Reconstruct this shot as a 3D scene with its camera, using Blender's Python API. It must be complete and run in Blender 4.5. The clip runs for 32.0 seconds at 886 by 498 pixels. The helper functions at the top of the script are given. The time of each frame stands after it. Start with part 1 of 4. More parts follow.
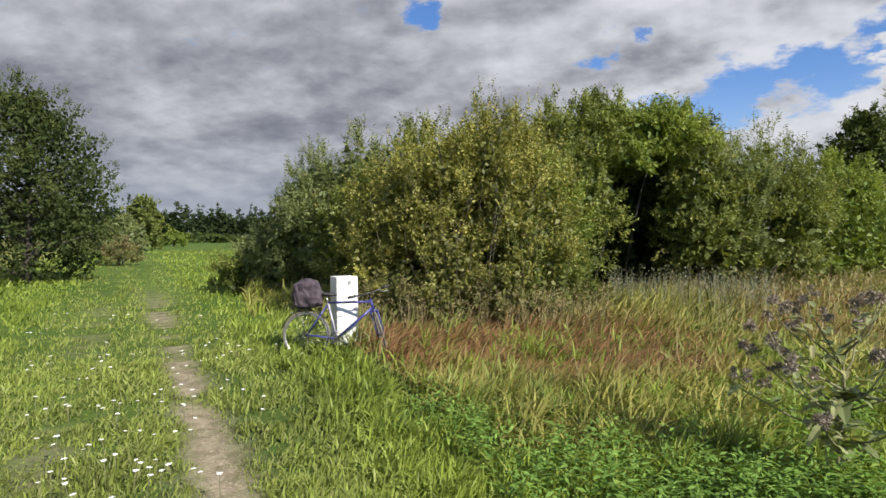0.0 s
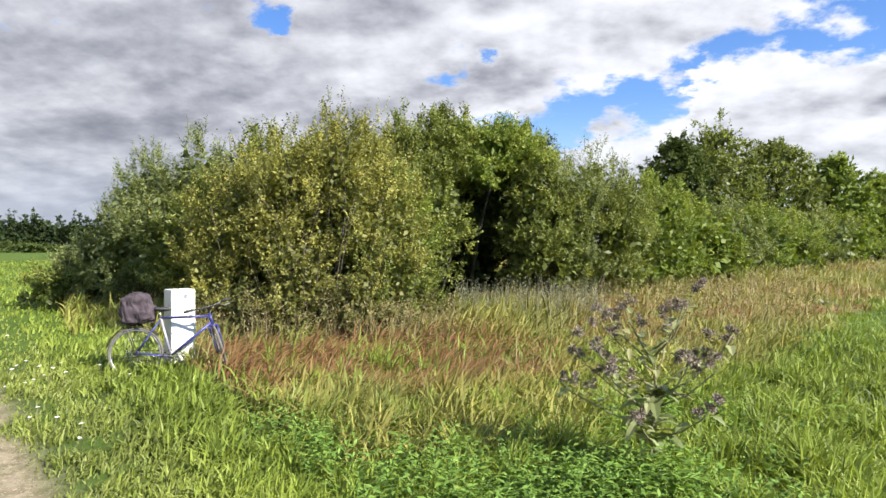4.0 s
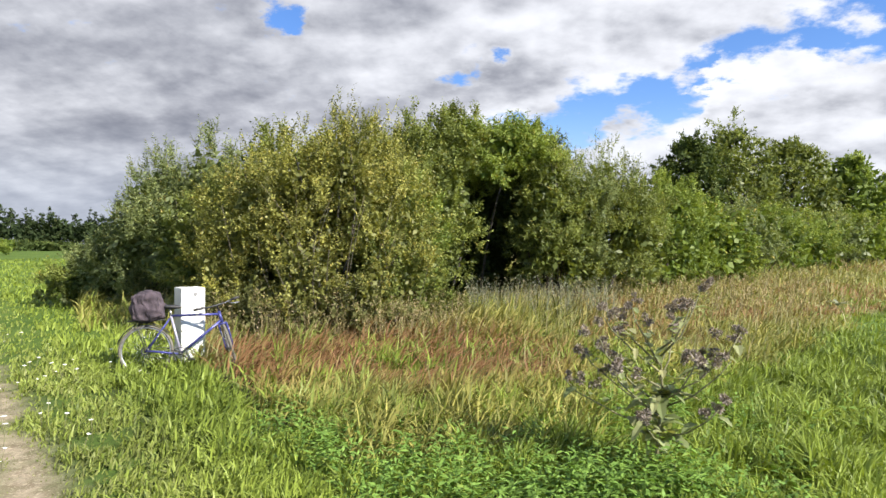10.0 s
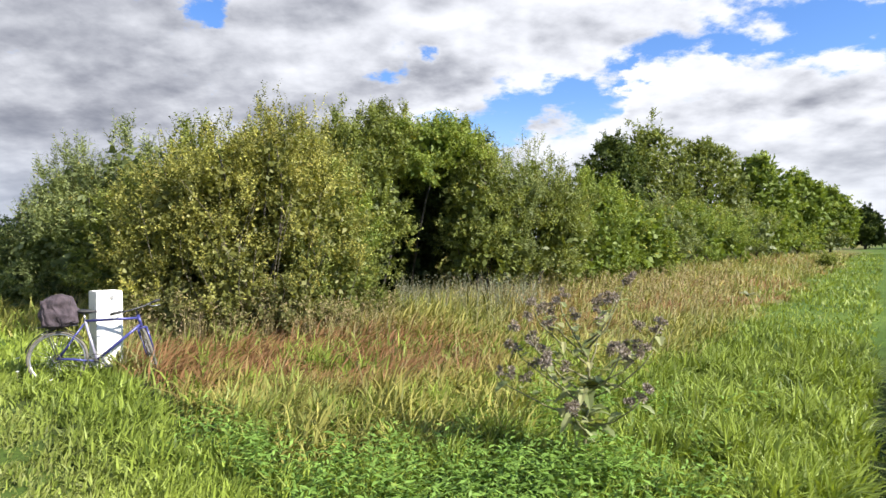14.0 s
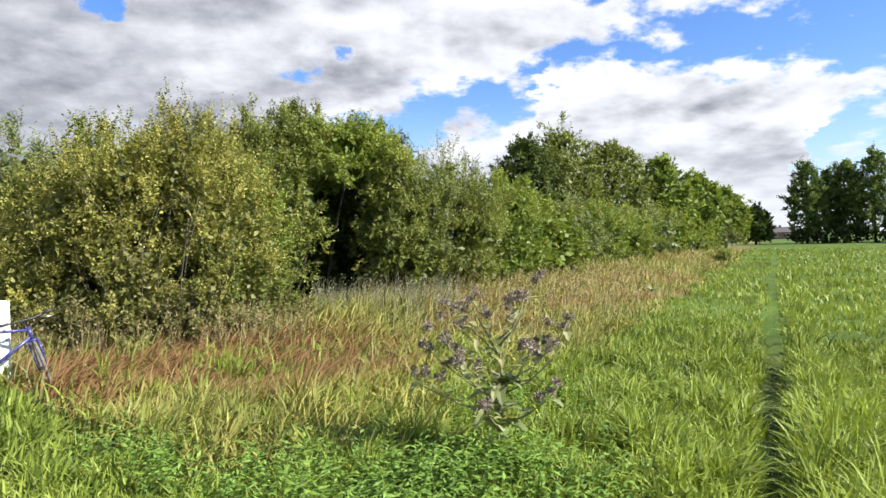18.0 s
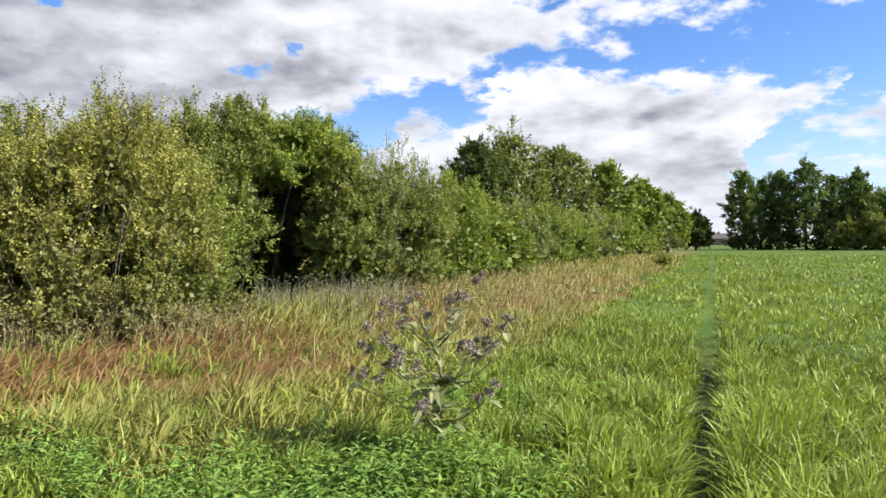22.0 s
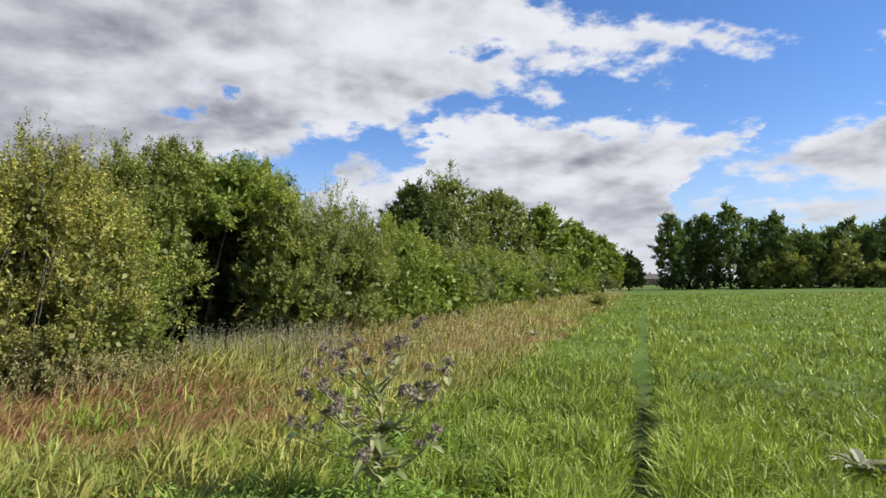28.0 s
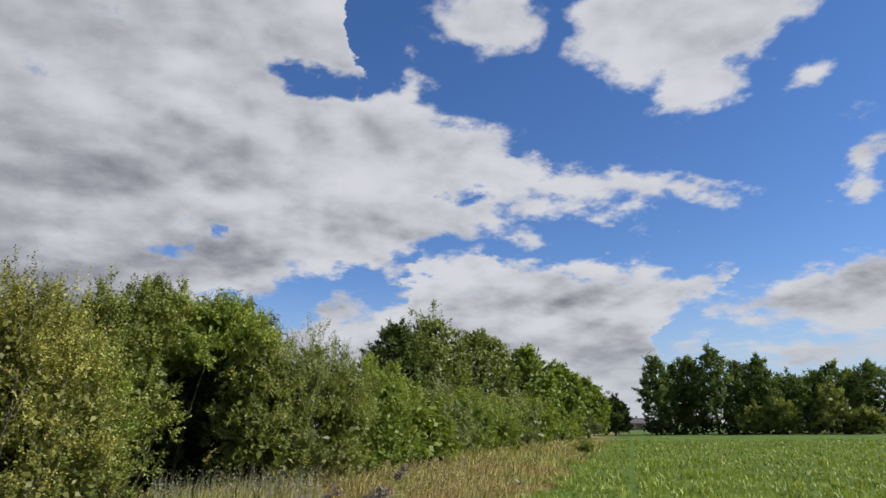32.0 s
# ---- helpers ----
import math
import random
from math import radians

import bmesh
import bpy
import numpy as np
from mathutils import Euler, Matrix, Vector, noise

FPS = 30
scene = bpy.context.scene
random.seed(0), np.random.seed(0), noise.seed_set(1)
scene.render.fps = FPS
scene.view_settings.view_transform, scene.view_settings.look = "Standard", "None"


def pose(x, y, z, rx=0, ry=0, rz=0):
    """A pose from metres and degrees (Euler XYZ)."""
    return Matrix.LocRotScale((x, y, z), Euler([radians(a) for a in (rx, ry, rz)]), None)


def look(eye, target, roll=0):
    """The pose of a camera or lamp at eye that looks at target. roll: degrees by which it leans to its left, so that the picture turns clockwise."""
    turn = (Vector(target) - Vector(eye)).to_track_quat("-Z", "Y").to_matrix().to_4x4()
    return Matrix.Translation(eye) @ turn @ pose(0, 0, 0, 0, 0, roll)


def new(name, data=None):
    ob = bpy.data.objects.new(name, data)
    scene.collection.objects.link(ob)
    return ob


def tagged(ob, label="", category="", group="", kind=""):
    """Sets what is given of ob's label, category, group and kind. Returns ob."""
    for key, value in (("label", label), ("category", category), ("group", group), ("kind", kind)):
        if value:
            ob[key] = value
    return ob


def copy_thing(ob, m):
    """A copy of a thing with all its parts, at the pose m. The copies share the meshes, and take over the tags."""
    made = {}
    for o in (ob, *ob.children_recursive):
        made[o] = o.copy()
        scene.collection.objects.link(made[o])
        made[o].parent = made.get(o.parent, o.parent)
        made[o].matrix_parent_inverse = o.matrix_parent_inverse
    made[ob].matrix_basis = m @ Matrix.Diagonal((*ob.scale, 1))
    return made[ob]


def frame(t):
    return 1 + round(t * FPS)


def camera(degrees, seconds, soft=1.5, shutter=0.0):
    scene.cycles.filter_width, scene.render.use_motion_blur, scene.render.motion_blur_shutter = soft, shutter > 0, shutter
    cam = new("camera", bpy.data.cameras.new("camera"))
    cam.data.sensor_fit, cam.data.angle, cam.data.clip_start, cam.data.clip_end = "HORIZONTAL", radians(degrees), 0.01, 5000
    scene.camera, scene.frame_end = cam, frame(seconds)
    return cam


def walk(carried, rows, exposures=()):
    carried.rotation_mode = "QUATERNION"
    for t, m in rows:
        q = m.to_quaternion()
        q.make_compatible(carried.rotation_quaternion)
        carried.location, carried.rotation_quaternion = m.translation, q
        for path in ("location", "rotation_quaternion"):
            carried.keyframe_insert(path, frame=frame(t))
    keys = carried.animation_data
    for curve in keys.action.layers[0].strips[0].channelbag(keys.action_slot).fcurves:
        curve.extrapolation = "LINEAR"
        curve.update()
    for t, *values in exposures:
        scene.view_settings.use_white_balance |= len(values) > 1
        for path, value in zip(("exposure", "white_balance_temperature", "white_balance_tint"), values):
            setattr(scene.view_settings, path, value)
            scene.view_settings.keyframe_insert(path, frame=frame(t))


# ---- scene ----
cam = camera(69.52, 32.0, soft=1.5)

# seconds, place in metres, then turn to the left, tilt up and lean in degrees
PATH = [
    (0, -0.116, -0.009, 1.650, 18.36, -1.37, -0.41), (0.5, -0.113, -0.012, 1.649, 18.20, -0.28, -0.50),
    (1, -0.118, -0.014, 1.654, 17.65, -0.62, -0.41), (1.5, -0.124, -0.015, 1.646, 17.56, -0.51, -0.32),
    (2, -0.117, -0.011, 1.646, 17.71, -0.51, 0.03), (2.5, -0.080, 0.003, 1.645, 14.01, -0.35, -0.37),
    (3, -0.078, -0.011, 1.649, 4.51, -0.60, 0.02), (3.5, -0.073, -0.002, 1.655, 4.82, -0.48, -0.04),
    (5.5, -0.062, 0.012, 1.653, 5.70, -0.38, -0.48), (6, -0.045, 0.001, 1.659, 5.92, 9.96, -0.92),
    (6.5, -0.043, 0.003, 1.656, 5.90, 10.48, -0.84), (7, -0.045, 0.002, 1.661, 5.94, 10.29, -0.71),
    (7.5, -0.031, 0.023, 1.657, 6.07, 10.11, -0.67), (8, -0.027, 0.031, 1.656, 6.33, 10.10, -0.73),
    (8.5, -0.041, 0.010, 1.643, 6.07, 8.71, -0.60), (9, -0.049, 0.016, 1.658, 8.13, -0.56, -0.25),
    (9.5, -0.041, 0.011, 1.654, 7.88, -1.70, 0.09), (10, -0.025, 0.015, 1.650, 6.15, -0.51, 0.07),
    (10.5, -0.042, 0.005, 1.651, 5.81, -0.49, 0.02), (11, -0.052, 0.006, 1.652, 6.17, -0.44, 0.07),
    (11.5, -0.034, -0.005, 1.653, -4.00, -0.37, 0.37), (12, -0.049, -0.024, 1.653, -4.60, -0.36, -0.38),
    (12.5, -0.060, -0.033, 1.655, -4.01, -0.23, -0.71), (13, -0.071, -0.030, 1.650, 0.00, -0.94, -0.06),
    (13.5, -0.046, -0.016, 1.646, -0.20, -0.43, -0.35), (14, -0.033, 0.023, 1.647, -0.13, -0.71, -0.51),
    (14.5, -0.036, 0.009, 1.648, -0.49, -0.74, -0.83), (16.5, -0.031, 0.021, 1.646, -0.55, -0.99, -0.75),
    (17, -0.004, 0.011, 1.643, -4.86, -1.40, -1.41), (17.5, 0.001, 0.022, 1.645, -7.33, -0.97, -1.15),
    (18, 0.008, 0.016, 1.643, -7.47, -0.71, -1.34), (18.5, 0.024, 0.030, 1.635, -7.68, -0.88, -1.23),
    (19, 0.023, 0.018, 1.642, -7.88, -0.65, -1.30), (19.5, 0.028, 0.013, 1.639, -7.98, -0.57, -1.55),
    (20, 0.029, 0.013, 1.637, -8.11, -0.48, -1.31), (20.5, 0.029, 0.021, 1.644, -7.94, -0.40, -0.69),
    (21, 0.057, 0.008, 1.641, -9.25, -0.67, -1.03), (21.5, 0.073, 0.033, 1.638, -12.01, -0.74, -1.10),
    (22, 0.075, 0.042, 1.636, -11.96, -0.69, -0.39), (22.5, 0.071, 0.027, 1.642, -11.97, -0.93, -0.19),
    (23, 0.075, 0.041, 1.640, -12.66, -0.73, -0.21), (23.5, 0.062, 0.036, 1.640, -12.39, -1.13, 0.02),
    (24, 0.065, 0.017, 1.641, -18.87, -0.25, -0.47), (24.5, 0.042, -0.021, 1.647, -17.97, -0.50, -0.41),
    (26.5, 0.053, 0.002, 1.654, -17.72, -0.08, -0.70), (27, 0.054, -0.003, 1.651, -17.41, 3.54, -0.82),
    (27.5, 0.063, 0.009, 1.648, -17.43, 3.35, -1.01), (28, 0.066, 0.016, 1.644, -17.42, 3.09, -1.01),
    (28.5, 0.061, 0.014, 1.647, -17.36, 2.93, -1.00), (29, 0.056, 0.015, 1.644, -17.42, 2.94, -0.90),
    (29.5, 0.056, 0.011, 1.646, -17.24, 2.82, -0.77), (30, 0.057, 0.007, 1.644, -16.99, 2.53, -0.80),
    (30.5, 0.046, -0.004, 1.664, -17.17, 10.65, -0.35), (31, 0.056, -0.005, 1.673, -18.03, 14.09, -1.05),
    (31.5, 0.062, -0.014, 1.672, -19.70, 15.55, -0.39), (32, 0.033, -0.034, 1.677, -19.17, 15.53, -0.67),
]
EXPOSURES = [(0, 0.58), (0.5, 0.78), (1, 0.88), (2.5, 0.9), (3.5, 1.1), (5.5, 1.1), (6, 1.05), (6.5, 0.9), (7, 0.45), (8, 0.42), (8.5, 0.5), (9, 0.85), (11, 1.1), (13, 1.15), (17, 1.15), (19, 1.15), (24, 1.0), (26.5, 0.95), (27, 0.85), (28, 0.75), (30, 0.65), (31, 0.6), (32, 0.4)]
walk(cam, [(t, pose(x, y, z, 90 + up, 0, turn) @ pose(0, 0, 0, 0, 0, lean)) for t, x, y, z, turn, up, lean in PATH], EXPOSURES)

# ---- world and sun ----
SUN_SIDE = Vector((0.90, -0.44, 0.0)).normalized()
SUN_HEIGHT = radians(37)
sun_way = SUN_SIDE * math.cos(SUN_HEIGHT) + Vector((0, 0, math.sin(SUN_HEIGHT)))
sun = new("sun", bpy.data.lights.new("sun", "SUN"))
sun.data.energy, sun.data.angle, sun.data.color = 5.0, radians(0.6), (1.0, 0.93, 0.82)
sun.matrix_world = look(sun_way * 100, (0, 0, 0))


class Nodes:
    """A short way to write node trees."""

    def __init__(self, tree):
        self.tree = tree
        tree.nodes.clear()

    def add(self, kind, **settings):
        node = self.tree.nodes.new(kind)
        for key, value in settings.items():
            setattr(node, key, value)
        return node

    def put(self, socket, value):
        if isinstance(value, bpy.types.NodeSocket):
            self.tree.links.new(value, socket)
        elif value is not None:
            socket.default_value = value

    def math(self, op, a, b=0.0, clamp=False):
        n = self.add("ShaderNodeMath", operation=op, use_clamp=clamp)
        self.put(n.inputs[0], a)
        self.put(n.inputs[1], b)
        return n.outputs[0]

    def ramp(self, value, low, high, to_low=0.0, to_high=1.0):
        n = self.add("ShaderNodeMapRange", interpolation_type="SMOOTHSTEP")
        for i, v in enumerate((value, low, high, to_low, to_high)):
            self.put(n.inputs[i], v)
        return n.outputs[0]

    def mix(self, factor, a, b, blend="MIX"):
        n = self.add("ShaderNodeMix", data_type="RGBA", blend_type=blend)
        self.put(n.inputs[0], factor)
        self.put(n.inputs[6], a if isinstance(a, bpy.types.NodeSocket) else (*a, 1.0))
        self.put(n.inputs[7], b if isinstance(b, bpy.types.NodeSocket) else (*b, 1.0))
        return n.outputs[2]

    def noise(self, vector, scale, detail=4.0, rough=0.55, out=0, distort=0.0):
        n = self.add("ShaderNodeTexNoise")
        self.put(n.inputs["Vector"], vector)
        self.put(n.inputs["Scale"], scale)
        self.put(n.inputs["Detail"], detail)
        self.put(n.inputs["Roughness"], rough)
        self.put(n.inputs["Distortion"], distort)
        return n.outputs[out]

    def attribute(self, name, out="Fac"):
        return self.add("ShaderNodeAttribute", attribute_name=name).outputs[out]


# Clouds over the field, in degrees of turn to the left and of height.
# The high deck: its lower rim and its ragged far side; the bank of cumulus below it: its tops and its base
DECK_LOW = [(60, -12), (14, -10), (6, 4), (0, 10.2), (-5, 12.2), (-8, 13.0), (-14.3, 13.6), (-17, 16.0), (-21.7, 17.4), (-29.6, 17.9), (-41, 18.4), (-47, 17.9), (-50, 24)]
DECK_TOP = [(60, 58), (-6, 58), (-9.5, 40), (-11, 31), (-17, 28.6), (-22, 26.4), (-27.5, 24.0), (-29.5, 22.0), (-37.6, 21.6), (-41.6, 19.9), (-47.5, 18.3), (-51, 10)]
BANK_TOP = [(4, 2), (-7.9, 9.9), (-12, 10.6), (-15.4, 11.6), (-17, 15.0), (-19, 15.0), (-22.5, 16.3), (-26.5, 13.2), (-29, 13.9), (-33, 14.3), (-38.6, 12.8), (-43.4, 11.8), (-45, 7), (-50, 2.5)]
BANK_LOW = [(-33, -12), (-36.4, 0), (-37.6, 8.4), (-43.4, 10.6), (-46, 12)]
# single clouds (turn, height, half sizes) and holes in the deck
SINGLE = [(-54, 9.0, 9.5, 2.9), (-66, 10, 10, 4), (-45.5, 8.1, 3.4, 0.75), (-50, 5.3, 9, 1.2), (-24.5, 35.5, 6.5, 3.0), (-43, 33.5, 10, 5.6), (-43.5, 27.5, 3.2, 2.6), (-15.8, 30, 1.2, 1.9), (-51.6, 25.9, 1.6, 0.8),
          (-55, 19.3, 1.5, 2.2), (-40.4, 9.4, 2.4, 0.9), (-26.6, 16.8, 1.0, 0.6), (-75, 36, 12, 6), (-95, 20, 14, 5), (130, 30, 25, 12), (95, 25, 30, 14), (-150, 35, 25, 9), (175, 14, 30, 6)]
HOLES = [(20.2, 19.0, 2.3, 1.7), (5.4, 14.6, 2.2, 0.7), (1.2, 15.4, 1.3, 0.7), (-6, 29.8, 6, 1.6), (-22, 20.6, 2.4, 0.9), (31, 27.5, 4, 1.2)]
world = bpy.data.worlds.new("sky")
scene.world = world
world.use_nodes = True
n = Nodes(world.node_tree)
sky = n.add("ShaderNodeTexSky", sky_type="NISHITA", sun_disc=False)
sky.sun_elevation, sky.sun_rotation = SUN_HEIGHT, math.atan2(SUN_SIDE.x, SUN_SIDE.y)
sky.air_density, sky.dust_density, sky.ozone_density = 1.0, 0.1, 3.0
where = n.add("ShaderNodeTexCoord").outputs["Generated"]
parts_xyz = n.add("ShaderNodeSeparateXYZ")
n.put(parts_xyz.inputs[0], where)
sx, sy, sz = parts_xyz.outputs
turn_left = n.math("MULTIPLY", n.math("ARCTAN2", n.math("MULTIPLY", sx, -1.0), sy), 57.2958)
height = n.math("MULTIPLY", n.math("ARCSINE", sz), 57.2958)
# flat layer of cloud seen from below: billows shrink towards the horizon


def layer_at(rise):
    flat = n.add("ShaderNodeCombineXYZ")
    over = n.math("ADD", n.math("ABSOLUTE", n.math("ADD", sz, rise)), 0.28)
    n.put(flat.inputs[0], n.math("DIVIDE", n.math("ADD", sx, rise * 0.5), over))
    n.put(flat.inputs[1], n.math("DIVIDE", sy, over))
    return flat.outputs[0]


def billows(vector, scale):
    """Rounded heaps upon heaps, 0 in the creases."""
    v = n.add("ShaderNodeTexVoronoi", feature="SMOOTH_F1", normalize=True)
    n.put(v.inputs["Vector"], vector)
    for key, value in (("Scale", scale), ("Detail", 3.0), ("Roughness", 0.55), ("Lacunarity", 2.2), ("Smoothness", 0.35)):
        n.put(v.inputs[key], value)
    return n.math("SUBTRACT", 1.0, v.outputs["Distance"])


def rim(points):
    """Height of a cloud's rim as the view turns: straight pieces between points."""
    r = n.add("ShaderNodeValToRGB")
    n.put(r.inputs[0], n.math("DIVIDE", n.math("ADD", wavy_turn, 80.0), 140.0, True))
    stops = sorted(((t + 80.0) / 140.0, (h + 20.0) / 80.0) for t, h in points)
    for k, (at, v) in enumerate(stops):
        e = r.color_ramp.elements[k] if k < 2 else r.color_ramp.elements.new(at)
        e.position, e.color = at, (v, v, v, 1.0)
    return n.math("SUBTRACT", n.math("MULTIPLY", r.outputs[0], 80.0), 20.0)


def patch_of(turn, up, half_turn, half_up):
    """Degrees inside (+) or outside (-) of an oval patch of sky."""
    a = n.math("DIVIDE", n.math("SUBTRACT", wavy_turn, turn), half_turn)
    b = n.math("DIVIDE", n.math("SUBTRACT", wavy_height, up), half_up)
    r = n.math("SQRT", n.math("ADD", n.math("MULTIPLY", a, a), n.math("MULTIPLY", b, b)))
    return n.math("MULTIPLY", n.math("SUBTRACT", 1.0, r), min(half_turn, half_up))


layer, higher, top_layer = layer_at(0.0), layer_at(0.035), layer_at(0.09)
wide = n.noise(layer, 1.3, 3.0, 0.5)
fine = n.noise(layer, 7.0, 8.0, 0.60)
heaps = billows(layer, 5.0)
wavy_turn = n.math("ADD", turn_left, n.math("MULTIPLY", n.math("SUBTRACT", n.noise(layer, 4.0, 6.0, 0.62), 0.5), 11.0))
wavy_height = n.math("ADD", height, n.math("MULTIPLY", n.math("SUBTRACT", n.noise(layer, 5.0, 6.0, 0.62), 0.5), 5.5))
bank_top = rim(BANK_TOP)
deck = n.math("MINIMUM", n.math("MULTIPLY", n.math("SUBTRACT", wavy_height, rim(DECK_LOW)), 0.75), n.math("SUBTRACT", rim(DECK_TOP), wavy_height))
bank = n.math("MINIMUM", n.math("SUBTRACT", bank_top, wavy_height), n.math("SUBTRACT", wavy_height, rim(BANK_LOW)))
inside = n.math("MAXIMUM", n.math("MAXIMUM", deck, bank), n.math("SUBTRACT", 2.6, height))
for row in SINGLE:
    inside = n.math("MAXIMUM", inside, patch_of(*row))
inside = n.math("MINIMUM", inside, 2.2)
for row in HOLES:
    hole = n.math("MAXIMUM", n.math("ADD", patch_of(*row), 0.4), 0.0)
    inside = n.math("SUBTRACT", inside, n.math("MULTIPLY", hole, 2.3))
crisp = n.math("ADD", n.math("MULTIPLY", n.math("SUBTRACT", heaps, 0.66), 3.4), n.math("MULTIPLY", n.math("SUBTRACT", fine, 0.5), 8.5))
ragged = n.math("ADD", inside, n.math("MULTIPLY", crisp, n.ramp(height, 2.0, 14.0, 0.45, 1.0)))
mask = n.ramp(ragged, -0.5, 1.25)


def piled(vector):
    """Thickness of the heaped cloud, large swells with smaller ones upon them."""
    return n.math("ADD", n.noise(vector, 3.0, 7.0, 0.50), n.math("MULTIPLY", billows(vector, 6.5), 0.22))


# swells are white where they thin out upwards and grey beneath
thick_here = piled(layer)
slope = n.math("ADD", n.math("SUBTRACT", piled(higher), thick_here), n.math("MULTIPLY", n.math("SUBTRACT", n.noise(top_layer, 3.0, 3.0, 0.5), n.noise(layer, 3.0, 3.0, 0.5)), 0.8))
base = n.math("ADD", n.ramp(turn_left, -30.0, 34.0, 0.24, 0.60), n.ramp(height, 10.0, 27.0, 0.08, -0.10))
base = n.math("ADD", base, n.math("MULTIPLY", n.math("SUBTRACT", wide, 0.5), 0.7))
base = n.math("ADD", base, n.math("MULTIPLY", n.math("SUBTRACT", n.noise(higher, 11.0, 6.0, 0.55), n.noise(layer, 11.0, 6.0, 0.55)), 0.55))
below_top = n.math("SUBTRACT", bank_top, height)
in_bank = n.math("MULTIPLY", n.ramp(turn_left, -10.0, -4.0, 1.0, 0.0), n.ramp(below_top, -0.5, 0.5))
base = n.math("ADD", base, n.math("MULTIPLY", in_bank, n.ramp(below_top, 0.5, 7.0, -0.32, 0.04)))
grey = n.math("ADD", base, n.math("MULTIPLY", slope, n.ramp(turn_left, -5.0, 25.0, 1.2, 0.75)))
grey = n.math("MULTIPLY", n.ramp(grey, -0.15, 1.15), n.ramp(ragged, 0.2, 2.6, n.ramp(turn_left, -20.0, 20.0, 0.45, 0.85), 1.0), True)
cloud = n.mix(grey, (0.495, 0.505, 0.54), (0.122, 0.130, 0.160))
cloud = n.mix(n.ramp(height, 1.0, 11.0, 0.6, 0.0), cloud, n.mix(n.ramp(turn_left, -25.0, 15.0), (0.40, 0.42, 0.46), (0.25, 0.28, 0.34)))
strong = n.add("ShaderNodeHueSaturation")
n.put(strong.inputs["Saturation"], 1.18)
n.put(strong.inputs["Color"], sky.outputs[0])
blue = n.add("ShaderNodeVectorMath", operation="SCALE")
n.put(blue.inputs[0], n.mix(1.0, strong.outputs[0], (0.95, 0.93, 1.12), "MULTIPLY"))
blue.inputs["Scale"].default_value = 0.088
back = n.add("ShaderNodeBackground")
n.put(back.inputs[0], n.mix(mask, n.mix(n.ramp(height, 1.0, 13.0, 0.7, 0.0), blue.outputs[0], (0.30, 0.40, 0.52)), cloud))
n.put(back.inputs[1], 1.0)
n.put(n.add("ShaderNodeOutputWorld").inputs[0], back.outputs[0])

# ---- materials ----
def material(name):
    m = bpy.data.materials.new(name)
    m.use_nodes = True
    return m, Nodes(m.node_tree)


def finish(n, colour, rough=0.6, metal=0.0, bump=None, strength=0.3, distance=0.01, specular=0.5):
    b = n.add("ShaderNodeBsdfPrincipled")
    n.put(b.inputs["Base Color"], colour if isinstance(colour, bpy.types.NodeSocket) else (*colour, 1.0))
    n.put(b.inputs["Roughness"], rough)
    n.put(b.inputs["Metallic"], metal)
    n.put(b.inputs["Specular IOR Level"], specular)
    if bump is not None:
        u = n.add("ShaderNodeBump")
        n.put(u.inputs["Strength"], strength)
        n.put(u.inputs["Distance"], distance)
        n.put(u.inputs["Height"], bump)
        n.put(b.inputs["Normal"], u.outputs[0])
    n.put(n.add("ShaderNodeOutputMaterial").inputs[0], b.outputs[0])


def solid(name, low, high, scale=8.0, rough=0.6, metal=0.0, strength=0.25, specular=0.5):
    """A surface whose colour wanders between two tones, with fine relief."""
    m, n = material(name)
    at = n.add("ShaderNodeTexCoord").outputs["Object"]
    big, small = n.noise(at, scale, 5.0), n.noise(at, scale * 9.0, 3.0)
    tone = n.math("ADD", n.math("MULTIPLY", big, 0.7), n.math("MULTIPLY", small, 0.3))
    finish(n, n.mix(n.ramp(tone, 0.3, 0.7), low, high), rough, metal, small, strength, 0.01, specular)
    return m


def leafy(name, dark, light, dry, clear=0.35, rough=0.5, gloss=0.35):
    """Leaf or blade: tone and dryness come from each piece; some light passes through it."""
    m, n = material(name)
    colour = n.mix(n.attribute("tone"), dark, light)
    colour = n.mix(n.attribute("dry"), colour, dry)
    b = n.add("ShaderNodeBsdfPrincipled")
    n.put(b.inputs["Base Color"], colour)
    n.put(b.inputs["Roughness"], rough)
    n.put(b.inputs["Specular IOR Level"], gloss)
    t = n.add("ShaderNodeBsdfTranslucent")
    n.put(t.inputs[0], n.mix(1.0, colour, (1.25, 1.2, 0.55), "MULTIPLY"))
    both = n.add("ShaderNodeMixShader")
    both.inputs[0].default_value = clear
    n.put(both.inputs[1], b.outputs[0])
    n.put(both.inputs[2], t.outputs[0])
    n.put(n.add("ShaderNodeOutputMaterial").inputs[0], both.outputs[0])
    return m


LEAF_WILLOW = leafy("leaf_willow", (0.090, 0.120, 0.042), (0.325, 0.375, 0.150), (0.38, 0.32, 0.09), 0.31, 0.5, 0.3)
LEAF_YELLOWING = leafy("leaf_yellowing", (0.085, 0.100, 0.026), (0.400, 0.395, 0.100), (0.40, 0.34, 0.09), 0.31, 0.5, 0.3)
LEAF_GREEN = leafy("leaf_green", (0.078, 0.104, 0.026), (0.300, 0.345, 0.085), (0.36, 0.32, 0.07), 0.31, 0.5, 0.3)
LEAF_ALDER = leafy("leaf_alder", (0.045, 0.070, 0.020), (0.13, 0.17, 0.048), (0.22, 0.24, 0.06), 0.3, 0.65, 0.15)
